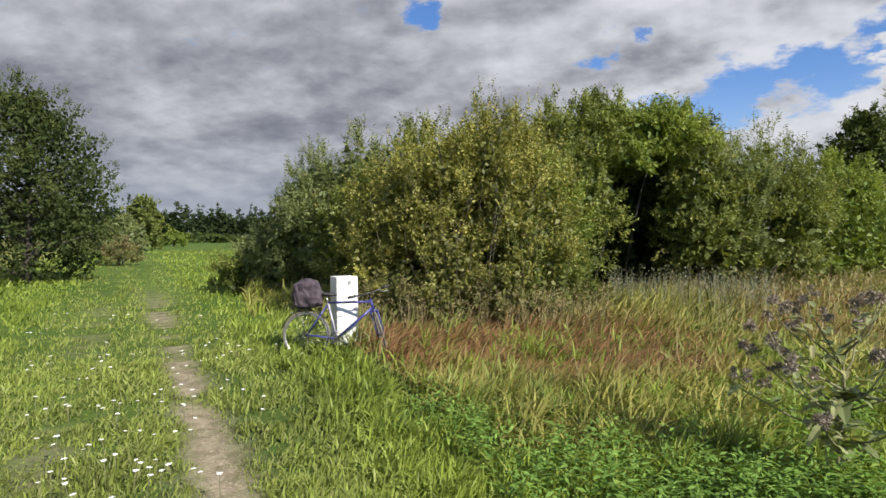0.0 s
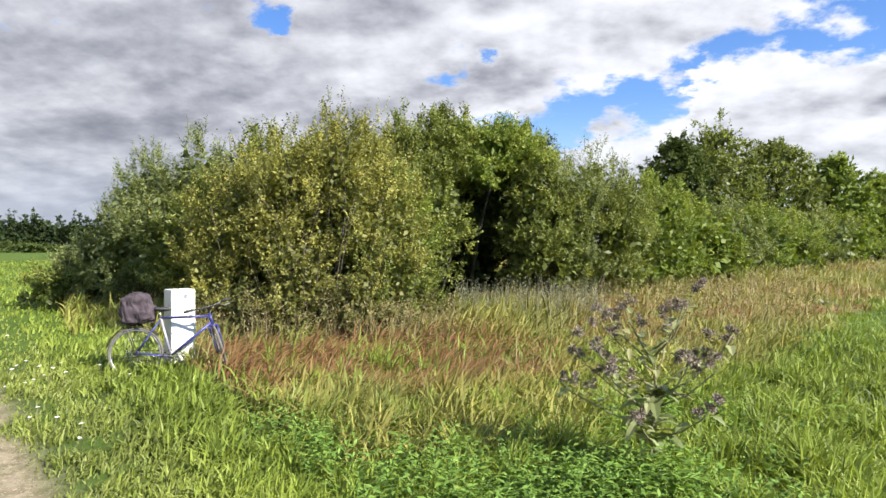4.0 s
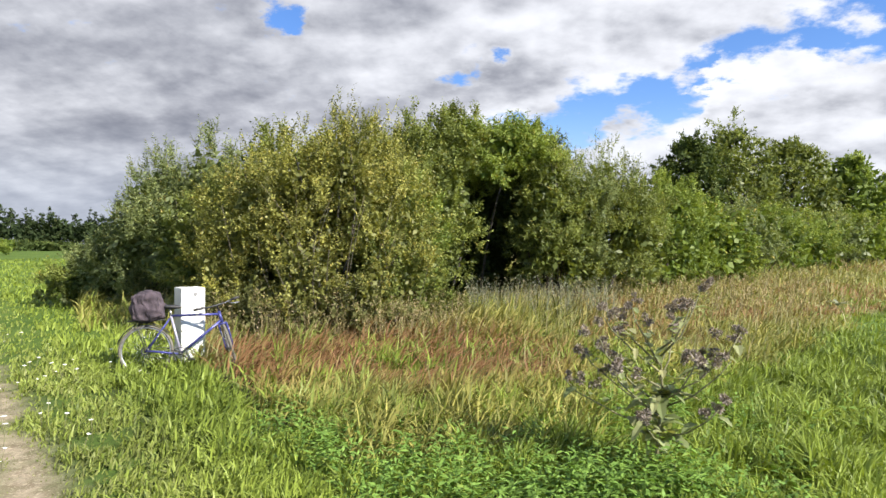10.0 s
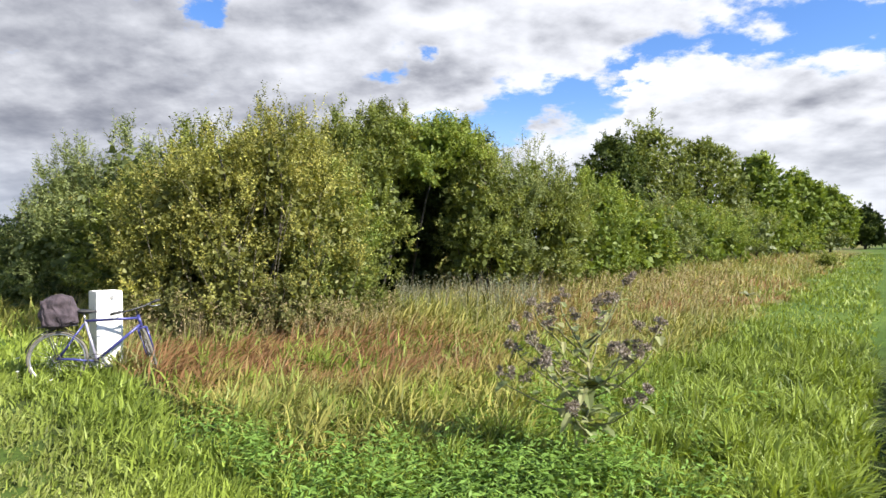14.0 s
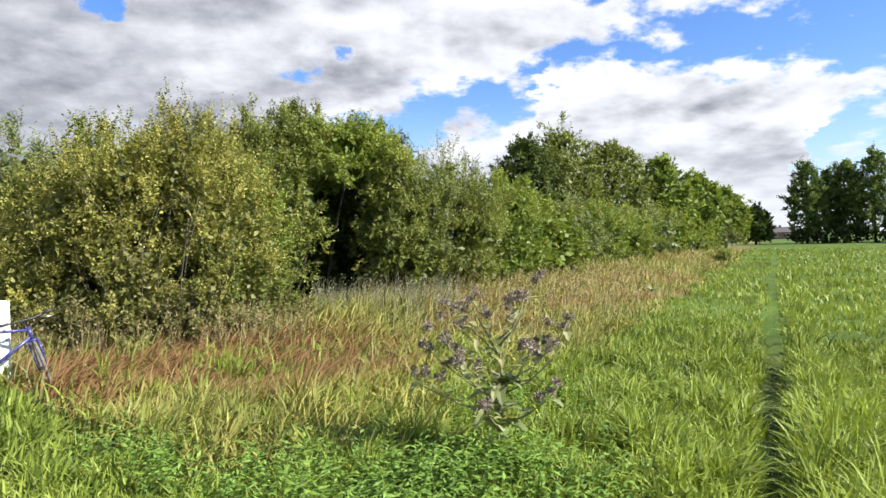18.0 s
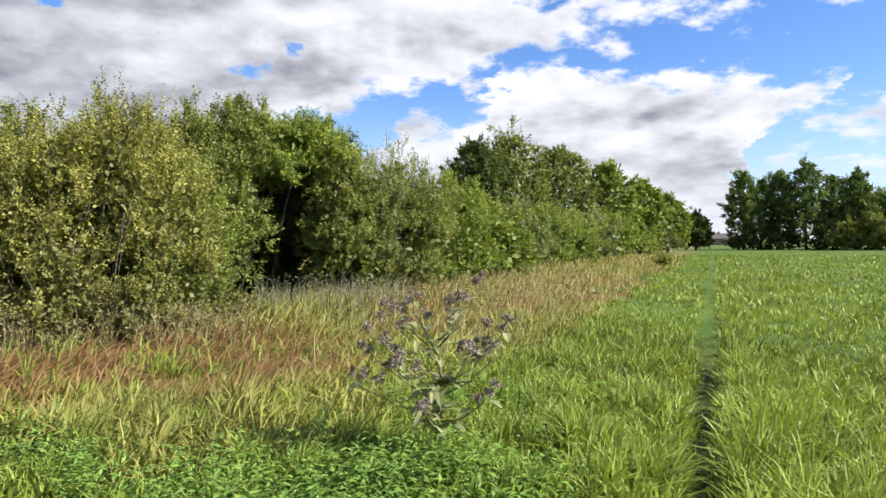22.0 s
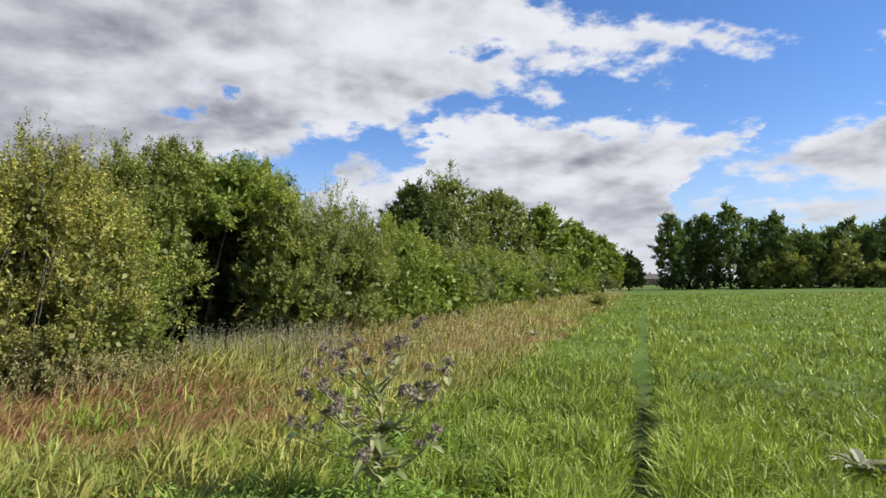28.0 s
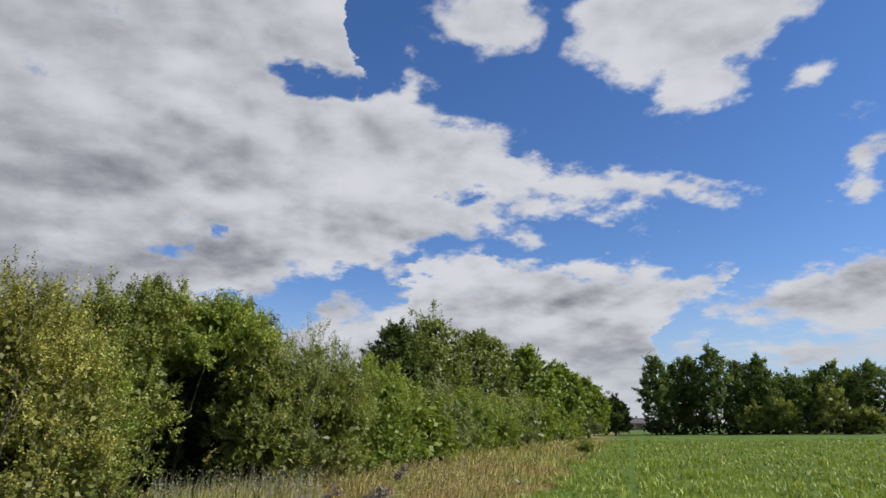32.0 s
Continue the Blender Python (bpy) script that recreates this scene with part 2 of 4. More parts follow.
# dark alder leaf; on the back shrubs it also paints the hollow's shade
LEAF_DARK = leafy("leaf_dark", (0.034, 0.052, 0.016), (0.115, 0.145, 0.042), (0.20, 0.20, 0.06), 0.25, 0.65, 0.15)
LEAF_FRESH = leafy("leaf_fresh", (0.11, 0.165, 0.030), (0.29, 0.355, 0.075), (0.42, 0.39, 0.09), 0.32, 0.55, 0.25)
LEAF_FAR = leafy("leaf_far", (0.062, 0.101, 0.032), (0.200, 0.275, 0.088), (0.20, 0.22, 0.08), 0.3, 0.65, 0.12)
GRASS = leafy("grass_blade", (0.066, 0.104, 0.017), (0.285, 0.365, 0.062), (0.42, 0.37, 0.20), 0.26, 0.5, 0.25)
SEDGE = leafy("sedge_blade", (0.13, 0.145, 0.034), (0.41, 0.385, 0.110), (0.28, 0.155, 0.075), 0.24, 0.55, 0.2)
HERB = leafy("herb_leaf", (0.065, 0.135, 0.024), (0.24, 0.385, 0.080), (0.36, 0.38, 0.08), 0.27, 0.5, 0.25)
DEAD = leafy("dead_stalk", (0.14, 0.125, 0.050), (0.38, 0.33, 0.165), (0.42, 0.33, 0.22), 0.25, 0.9, 0.1)
GREY_HERB = leafy("grey_herb", (0.13, 0.15, 0.10), (0.30, 0.33, 0.24), (0.38, 0.33, 0.22), 0.3, 0.8, 0.1)
BURDOCK = leafy("burdock_leaf", (0.14, 0.18, 0.065), (0.36, 0.41, 0.20), (0.42, 0.40, 0.20), 0.35)
LEAF_DRYING = leafy("leaf_drying", (0.10, 0.11, 0.038), (0.29, 0.29, 0.11), (0.36, 0.28, 0.17), 0.3, 0.8, 0.15)
LEAF_WOOD = leafy("leaf_wood", (0.022, 0.036, 0.014), (0.065, 0.090, 0.034), (0.12, 0.12, 0.05), 0.2, 0.7, 0.1)
BARK = solid("bark", (0.055, 0.046, 0.034), (0.13, 0.112, 0.088), 14.0, 0.85, strength=0.6)
BARK_TWIG = solid("bark_twig", (0.10, 0.085, 0.06), (0.22, 0.19, 0.14), 20.0, 0.9, strength=0.4)
BARK_DARK = solid("bark_dark", (0.030, 0.026, 0.020), (0.080, 0.070, 0.056), 10.0, 0.9, strength=0.6)

# ---- helpers for meshes ----
RNG = np.random.default_rng(7)


def quick(name, verts, quads, tris, mat, smooth=False, **attributes):
    """A mesh straight from arrays; attributes give one number a vertex."""
    me = bpy.data.meshes.new(name)
    verts = np.asarray(verts, np.float32)
    quads, tris = np.asarray(quads, np.int32).reshape(-1, 4), np.asarray(tris, np.int32).reshape(-1, 3)
    me.vertices.add(len(verts))
    me.vertices.foreach_set("co", verts.ravel())
    loops = np.concatenate([quads.ravel(), tris.ravel()])
    me.loops.add(len(loops))
    me.loops.foreach_set("vertex_index", loops)
    me.polygons.add(len(quads) + len(tris))
    starts = np.concatenate([np.arange(len(quads)) * 4, len(quads) * 4 + np.arange(len(tris)) * 3])
    me.polygons.foreach_set("loop_start", starts.astype(np.int32))
    if smooth:
        me.polygons.foreach_set("use_smooth", np.ones(len(starts), bool))
    for key, values in attributes.items():
        me.attributes.new(key, "FLOAT", "POINT").data.foreach_set("value", np.asarray(values, np.float32))
    me.materials.append(mat)
    me.update(calc_edges=True)
    return me


def part(name, mesh, mat, parent, label=""):
    """Links a bmesh or mesh as one object under a thing or a part."""
    if isinstance(mesh, bmesh.types.BMesh):
        bm, mesh = mesh, bpy.data.meshes.new(name)
        bm.to_mesh(mesh)
        bm.free()
    if mat and not mesh.materials:
        mesh.materials.append(mat)
    ob = new(name, mesh)
    ob.parent = parent
    return tagged(ob, label)


def thing(name, x, y, z, label, category, group="", kind="", turn=0.0):
    ob = new(name)
    ob.empty_display_size = 0.1
    ob.matrix_world = pose(x, y, z, 0, 0, turn)
    return tagged(ob, label, category, group, kind)


def tube(points, radii, sides=8, closed=False):
    """A tapered tube along points, as a bmesh."""
    bm = bmesh.new()
    points = [Vector(p) for p in points]
    rings = []
    for i, p in enumerate(points):
        ahead = (points[(i + 1) % len(points)] if closed else points[min(i + 1, len(points) - 1)]) - points[i - 1 if (i or closed) else 0]
        ahead.normalize()
        side = ahead.orthogonal().normalized() if i == 0 else (rings_side - ahead * rings_side.dot(ahead)).normalized()
        rings_side = side
        other = ahead.cross(side)
        r = radii[i] if isinstance(radii, (list, tuple)) else radii
        rings.append([bm.verts.new(p + (side * math.cos(a) + other * math.sin(a)) * r) for a in (math.tau * k / sides for k in range(sides))])
    for i in range(len(rings) if closed else len(rings) - 1):
        a, b = rings[i], rings[(i + 1) % len(rings)]
        for k in range(sides):
            bm.faces.new((a[k], a[(k + 1) % sides], b[(k + 1) % sides], b[k]))
    if not closed:
        bm.faces.new(rings[0][::-1])
        bm.faces.new(rings[-1])
    for f in bm.faces:
        f.smooth = True
    return bm


def box(sx, sy, sz, centre=(0, 0, 0), bevel=0.0, segments=2):
    bm = bmesh.new()
    bmesh.ops.create_cube(bm, size=1.0, matrix=Matrix.LocRotScale(centre, None, (sx, sy, sz)))
    if bevel:
        bmesh.ops.bevel(bm, geom=bm.edges[:], offset=bevel, segments=segments, affect="EDGES")
    return bm


def unit(v):
    return v / np.maximum(np.linalg.norm(v, axis=-1, keepdims=True), 1e-9)


def leaves(at, ahead, face, length, width, fold=0.15):
    """Leaf shapes: base, two flanks and tip, folded along the midrib. Returns vertices and quads."""
    side = unit(np.cross(ahead, face))
    up = np.cross(side, ahead)
    l, w = length[:, None], width[:, None]
    v = np.stack([at, at + ahead * l * 0.45 + side * w * 0.5 + up * w * fold, at + ahead * l - up * l * 0.12, at + ahead * l * 0.45 - side * w * 0.5 + up * w * fold], 1)
    q = np.arange(len(at) * 4).reshape(-1, 4)
    return v.reshape(-1, 3), q


def lattice(x, y, scale, seed=0):
    """Smooth noise from 0 to 1 over the plan."""
    x, y = np.asarray(x, float) / scale, np.asarray(y, float) / scale
    i, j = np.floor(x).astype(np.int64), np.floor(y).astype(np.int64)
    u, v = x - i, y - j
    u, v = u * u * (3 - 2 * u), v * v * (3 - 2 * v)

    def corner(a, b):
        h = (a * 374761393 + b * 668265263 + seed * 974634777) & 0xFFFFFFFF
        h = ((h ^ (h >> 13)) * 1274126177) & 0xFFFFFFFF
        return ((h ^ (h >> 16)) & 0xFFFF) / 65535.0

    return (corner(i, j) * (1 - u) + corner(i + 1, j) * u) * (1 - v) + (corner(i, j + 1) * (1 - u) + corner(i + 1, j + 1) * u) * v


def polar(turn, far):
    """A place from its turn to the left in degrees and its distance."""
    return -math.sin(radians(turn)) * far, math.cos(radians(turn)) * far


# ---- the plan of the ground ----
def step(v, low, high):
    t = np.clip((v - low) / (high - low), 0, 1)
    return t * t * (3 - 2 * t)


def plan(x, y):
    """What grows where: height of the sward, dryness, share of sedge, redness and bare soil."""
    x, y = np.asarray(x, float), np.asarray(y, float)
    far, turn = np.hypot(x, y) + 1e-6, np.degrees(np.arctan2(-x, y))
    wob = lattice(x, y, 1.3, 1) - 0.5
    wob2 = lattice(x, y, 0.45, 2) - 0.5
    left = -0.820 * x + 0.572 * y          # distance to the left of the trodden line through the field
    lane = 0.713 * x + 0.700 * y           # distance to the right of the cart track's middle line
    ahead = -0.700 * x + 0.713 * y
    near_edge = np.interp(turn, (-40, -28, -23, -14, 1, 15, 22, 27, 32), (30, 8.0, 5.5, 4.2, 4.2, 4.9, 6.3, 8.8, 13.5))
    rough = step(far + wob * 1.2, near_edge - 0.25, near_edge + 0.35) * step(left + wob * 1.2, 2.0, 2.9) * step(-np.abs(turn + 5), -45, -42)
    rough = np.where(turn > 36, 0, rough)
    edge = np.exp(-((far - near_edge + 0.18) / 0.34) ** 2) * step(left, 1.0, 2.0) * step(turn, -20, -14) * step(-turn, -29, -24)
    red = 1.1 * np.exp(-(np.abs(far - 8.8) / 1.7) ** 3) * step(turn, -8, 2) * step(-turn, -28, -24)
    red = np.maximum(red, np.exp(-((x - 1.9) ** 2 + (y - 6.1) ** 2) / 0.35))
    red = np.maximum(red, 0.42 * step(far, 9, 12) * step(-turn, -8, 2) * step(lattice(x, y, 2.2, 91), 0.42, 0.7))
    red = np.maximum(red, 0.8 * np.exp(-((x - 8.2) ** 2 + (y - 15.8) ** 2) / 5.0))
    red = np.clip(red * (0.95 + wob + wob2), 0, 1) * rough
    dry = rough * np.clip(0.08 + 0.40 * step(far, 9, 15) * step(-turn, -6, 4) + wob * 0.6, 0, 1)
    foot = step(far, 12, 13.5) * step(turn, 22, 27) * step(-turn, -34, -31) * step(-far, -19, -17)
    dry = np.maximum(dry, 0.55 * foot * np.clip(0.6 + wob2, 0, 1))
    verge = step(-lane, 4.0, 7.0) * step(far, 10, 16) * step(ahead, 5, 9)
    dry = np.maximum(dry, 0.6 * verge * np.clip(0.7 + wob, 0, 1))
    tall = 0.17 + 0.12 * (lattice(x, y, 2.6, 5) - 0.4) + rough * (0.10 + 0.16 * step(left, 5, 8)) + 0.15 * foot + 0.15 * verge
    tall = tall * (1 - 0.75 * np.clip(edge * (0.45 + lattice(x, y, 0.7, 71)), 0, 1))
    on_lane = step(-np.abs(lane + 0.12), -1.9, -1.2) * step(ahead, 0.2, 1.0)
    tall = tall * (1 - 0.5 * on_lane) + 0.10 * step(lane, 1.4, 2.6) * step(-far, -9, -6) * (1 - rough)
    rut_r, rut_l = np.exp(-((lane - 0.46) / 0.21) ** 2), np.exp(-((lane + 0.70) / 0.22) ** 2)
    patch = lattice(x, y, 0.9, 9) * 0.6 + lattice(x, y, 0.3, 11) * 0.4
    bare = (rut_r * step(patch + 0.16, 0.40, 0.72) + 0.4 * rut_l * step(patch, 0.45, 0.80)) * step(ahead, 0.2, 1.0) * step(-far, -26, -13)
    line = np.exp(-((left - 0.05 - 0.10 * (lattice(x, y, 3.0, 21) - 0.5)) / 0.12) ** 2) * step(0.572 * x + 0.82 * y, 0.5, 2.0)
    tall = tall + 0.10 * np.exp(-((left + 0.40) / 0.25) ** 2) * step(0.572 * x + 0.82 * y, 0.5, 2.0)
    tall = tall * (1 - 0.85 * line * (0.75 + 0.35 * lattice(x, y, 1.1, 31)).clip(0, 1)) * (1 - 0.9 * np.clip(bare, 0, 1))
    return dict(tall=np.maximum(tall, 0.03), dry=np.clip(dry, 0, 1), rough=rough, red=red, bare=np.clip(bare, 0, 1), lane=on_lane, line=line, left=left, edge=np.clip(edge, 0, 1))


def lie(x, y):
    """Height of the soil."""
    p = 0.05 * (lattice(x, y, 4.0, 40) - 0.5) + 0.02 * (lattice(x, y, 0.8, 41) - 0.5)
    lane = 0.713 * np.asarray(x, float) + 0.700 * np.asarray(y, float)
    left = -0.820 * np.asarray(x, float) + 0.572 * np.asarray(y, float) - 0.05 - 0.10 * (lattice(x, y, 3.0, 21) - 0.5)
    p = p - 0.10 * np.exp(-(left / 0.15) ** 2) * step(0.572 * np.asarray(x, float) + 0.82 * np.asarray(y, float), 0.5, 2.0)
    return p - 0.05 * np.exp(-((lane - 0.46) / 0.26) ** 2) - 0.04 * np.exp(-((lane + 0.70) / 0.26) ** 2)


# ---- ground: one sheet to the horizon ----
m, n = material("soil_and_turf")
at = n.add("ShaderNodeTexCoord").outputs["Object"]
turf = n.mix(n.ramp(n.noise(at, 0.35, 6.0), 0.3, 0.7), (0.062, 0.115, 0.016), (0.125, 0.19, 0.032))
turf = n.mix(n.ramp(n.noise(at, 14.0, 4.0, 0.7), 0.35, 0.75), turf, (0.045, 0.075, 0.014))
turf = n.mix(n.attribute("dry"), turf, (0.22, 0.17, 0.075))
# near-black soil tone near the camera: shade between grass blades, put into the colour
gap_shade = n.mix(n.ramp(n.noise(at, 9.0, 5.0, 0.65), 0.3, 0.7), (0.022, 0.028, 0.010), (0.055, 0.060, 0.024))
turf = n.mix(n.attribute("sward"), gap_shade, turf)
earth = n.mix(n.ramp(n.noise(at, 6.0, 6.0, 0.65), 0.3, 0.7), (0.20, 0.155, 0.105), (0.40, 0.33, 0.24))
straw = n.mix(n.ramp(n.noise(at, 40.0, 3.0, 0.6), 0.5, 0.7), earth, (0.48, 0.41, 0.29))
finish(n, n.mix(n.attribute("bare"), turf, straw), 0.9, 0.0, n.noise(at, 30.0, 5.0, 0.7), 0.7, 0.02, 0.15)
SOIL = m
axis = np.sinh(np.linspace(-6.8, 6.8, 251)) * 3.0
gx, gy = np.meshgrid(axis - 3.5, axis + 5.5, indexing="ij")
near = plan(gx.ravel(), gy.ravel())
gv = np.stack([gx.ravel(), gy.ravel(), lie(gx.ravel(), gy.ravel())], 1)
k = np.arange(251 * 251).reshape(251, 251)
gq = np.stack([k[:-1, :-1], k[1:, :-1], k[1:, 1:], k[:-1, 1:]], -1).reshape(-1, 4)
# low sward near the camera brings in the painted shade between blades
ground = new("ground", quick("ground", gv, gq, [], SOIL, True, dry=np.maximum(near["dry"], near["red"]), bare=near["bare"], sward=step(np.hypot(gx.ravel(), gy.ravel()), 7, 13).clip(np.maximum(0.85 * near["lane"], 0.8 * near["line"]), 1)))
tagged(ground, "flat green meadow with a worn cart track", "ground", kind="structure")


# ---- grass ----
def blades(x, y, tall, width, lean, bend_turn, tone, dry, mat, name, label, category, joints=2):
    """Tapering blades that bow over with the wind, as one mesh."""
    c = len(x)
    turn = RNG.uniform(0, math.tau, c)
    out = np.stack([np.cos(bend_turn), np.sin(bend_turn), np.zeros(c)], 1)
    side = np.stack([np.cos(turn), np.sin(turn), np.zeros(c)], 1) * (width / 2)[:, None]
    base = np.stack([x, y, lie(x, y) - 0.01], 1)
    up = np.array([0, 0, 1.0])
    h, b = tall[:, None], (tall * lean)[:, None]
    rows = [base - side, base + side]
    for k in range(1, joints + 1):
        u = k / joints
        rise = h * (u - 0.42 * np.minimum(lean[:, None], 1.6) * u * u * (0.6 + 0.4 * u))
        spine = base + up * rise + out * b * u * u
        rows += [spine] if k == joints else [spine - side * (1 - 0.5 * u), spine + side * (1 - 0.5 * u)]
    per = len(rows)
    o = (np.arange(c) * per)[:, None]
    quads = np.concatenate([o + np.array([2 * k, 2 * k + 1, 2 * k + 3, 2 * k + 2]) for k in range(joints - 1)])
    me = quick(name, np.stack(rows, 1).reshape(-1, 3), quads, o + np.array([per - 3, per - 2, per - 1]), mat, tone=np.repeat(tone, per), dry=np.repeat(dry, per))
    return tagged(new(name, me), label, category, kind="stuff")


def scatter(count, low, high, turn_low=-66, turn_high=64):
    far = np.exp(RNG.uniform(math.log(low), math.log(high), count))
    turn = np.radians(RNG.uniform(turn_low, turn_high, count))
    return -np.sin(turn) * far, np.cos(turn) * far, far


WIND = 0.45


def sward(count, low, high, turn_low, turn_high, fine, joints):
    """Meadow grass: thin bowed blades in tufts, shorter on the track."""
    x, y, far = scatter(count, low, high, turn_low, turn_high)
    p = plan(x, y)
    tuft = 0.5 * lattice(x, y, 0.42, 17) + 0.5 * lattice(x, y, 0.17, 81)
    share = (1 - 0.9 * p["bare"]) * (1 - 0.55 * p["rough"]) * (1 - 0.85 * p["line"]) * (1 - 0.85 * p["red"]) * (1 - 0.6 * p["edge"]) * (0.22 + 1.0 * step(tuft, 0.28, 0.62))
    keep = RNG.uniform(0, 1, len(x)) < share
    x, y, far, tuft, p = x[keep], y[keep], far[keep], tuft[keep], {a: b[keep] for a, b in p.items()}
    c = len(x)
    calm = 1 / (1 + far / 24)
    height_of = 0.9 * p["tall"] * RNG.uniform(0.6, 1.3, c) * (0.25 + 1.45 * tuft)
    wide_of = fine * (0.8 + far / 9) * np.sqrt(np.clip(p["tall"] / 0.2, 0.2, 1)) * RNG.uniform(0.6, 1.4, c)
    tone = np.clip(0.30 + 0.45 * lattice(x, y, 0.6, 18) * lattice(x, y, 0.17, 81) + 0.40 * lattice(x, y, 1.7, 19) + RNG.normal(0, 1, c) * 0.34 * calm, 0, 1)
    dry = np.clip(p["dry"] * RNG.uniform(0, 1.5, c) + 0.06 * (RNG.uniform(0, 1, c) > 0.9) + 0.3 * p["lane"] * RNG.uniform(0, 1, c), 0, 1)
    blades(x, y, height_of, wide_of, RNG.uniform(0.1, 1.15, c), WIND + RNG.normal(0, 1.6, c), tone, dry, GRASS, "grass", "lush green meadow grass leaning in the wind", "grass", joints)


sward(175000, 2.0, 9.5, -64, 62, 0.0150, 3)
sward(165000, 8.0, 75.0, -64, 62, 0.0140, 2)

x, y, far = scatter(135000, 3.4, 70.0, -40, 40)
p = plan(x, y)
keep = RNG.uniform(0, 1, len(x)) < np.maximum(p["rough"], 0.7 * (p["dry"] > 0.25)) * (0.3 + 0.9 * step(lattice(x, y, 0.22, 83), 0.25, 0.6)) * (1 - 0.75 * p["edge"])
x, y, far, p = x[keep], y[keep], far[keep], {a: b[keep] for a, b in p.items()}
c = len(x)
tuft = lattice(x, y, 0.5, 23)
lean = RNG.uniform(0.15, 1.2, c) * (1 + 0.6 * p["red"])
blades(x, y, p["tall"] * RNG.uniform(0.6, 1.4, c) * (0.20 + 1.0 * tuft + 0.5 * lattice(x, y, 1.3, 61)) * (1 - 0.2 * p["red"]), 0.0165 * (0.8 + far / 9) * (1 - 0.45 * p["red"]) * RNG.uniform(0.6, 1.4, c), lean,
       np.where(RNG.uniform(0, 1, c) < p["red"], 0.35 + RNG.normal(0, 0.5, c), WIND + RNG.normal(0, 1.3, c)), np.clip(0.45 + 0.5 * (lattice(x, y, 1.1, 27) - 0.5) + RNG.normal(0, 0.3, c), 0, 1),
       np.clip(2.1 * p["red"] * RNG.uniform(0.3, 1.2, c) + 0.25 * p["dry"] * RNG.uniform(0, 1, c), 0, 1), SEDGE, "sedge", "tall yellow-green sedge turning reddish brown", "dry grass", 3)

x, y, far = scatter(60000, 7.0, 70.0, -40, 55)
p = plan(x, y)
keep = RNG.uniform(0, 1, len(x)) < p["dry"] * 0.6 * (1 - p["red"])
x, y, far, p = x[keep], y[keep], far[keep], {a: b[keep] for a, b in p.items()}
c = len(x)
blades(x, y, (p["tall"] + 0.12) * RNG.uniform(0.8, 1.5, c), 0.006 * (0.7 + far / 6) * RNG.uniform(0.6, 1.3, c), RNG.uniform(0.05, 0.4, c),
       WIND + RNG.normal(0, 1.0, c), RNG.uniform(0.2, 0.9, c), np.clip(RNG.normal(0.75, 0.3, c), 0, 1), GRASS, "straw", "tall bleached grass stalks along the scrub", "dry grass")

# broad-leaved herbs in front of the sedge: small upright plants with leaves in pairs up the stalk
x, y, far = scatter(6500, 2.3, 8.5, -40, 36)
p = plan(x, y)
near_lane = step(0.713 * x + 0.7 * y, 1.6, 2.8)
share = (1 - p["rough"]) * (1 - p["lane"]) * (1 - p["line"]) * step(-far, -7.0, -5.4) * near_lane * step(p["left"], 0.5, 1.4)
keep = RNG.uniform(0, 1, len(x)) < share * (0.15 + 0.85 * step(lattice(x, y, 0.8, 33) + 0.2 * step(-far, -5.0, -3.6), 0.40, 0.62))
x, y = x[keep], y[keep]
LEAVES = 14
c = len(x) * LEAVES
tier = np.tile(np.arange(LEAVES) // 2, len(x)) / (LEAVES / 2 - 1)
stand = np.repeat(RNG.uniform(0.20, 0.40, len(x)) * (0.6 + 0.7 * lattice(x, y, 0.5, 35)), LEAVES)
a = np.repeat(RNG.uniform(0, math.tau, len(x)), LEAVES) + np.tile(np.arange(LEAVES) % 2 * math.pi + np.arange(LEAVES) // 2 * 1.7, len(x)) + RNG.normal(0, 0.3, c)
ahead = unit(np.stack([np.cos(a), np.sin(a), RNG.normal(0.25, 0.3, c)], 1))
face = unit(np.stack([RNG.normal(0, 0.3, c), RNG.normal(0, 0.3, c), np.ones(c)], 1))
size = RNG.uniform(0.055, 0.11, c) * (1.15 - 0.55 * tier)
v, q = leaves(np.stack([np.repeat(x, LEAVES), np.repeat(y, LEAVES), np.repeat(lie(x, y), LEAVES) + stand * (0.25 + 0.75 * tier)], 1) + ahead * 0.012, ahead, face, size, size * RNG.uniform(0.24, 0.38, c))
herb = quick("herbs", v, q, [], HERB, tone=np.repeat(np.clip(RNG.normal(0.5, 0.2, c) + 0.15 * tier, 0, 1), 4), dry=np.repeat(0.3 * (RNG.uniform(0, 1, c) > 0.97), 4))
tagged(new("herbs", herb), "low leafy weeds among bright green grass", "weeds", kind="stuff")


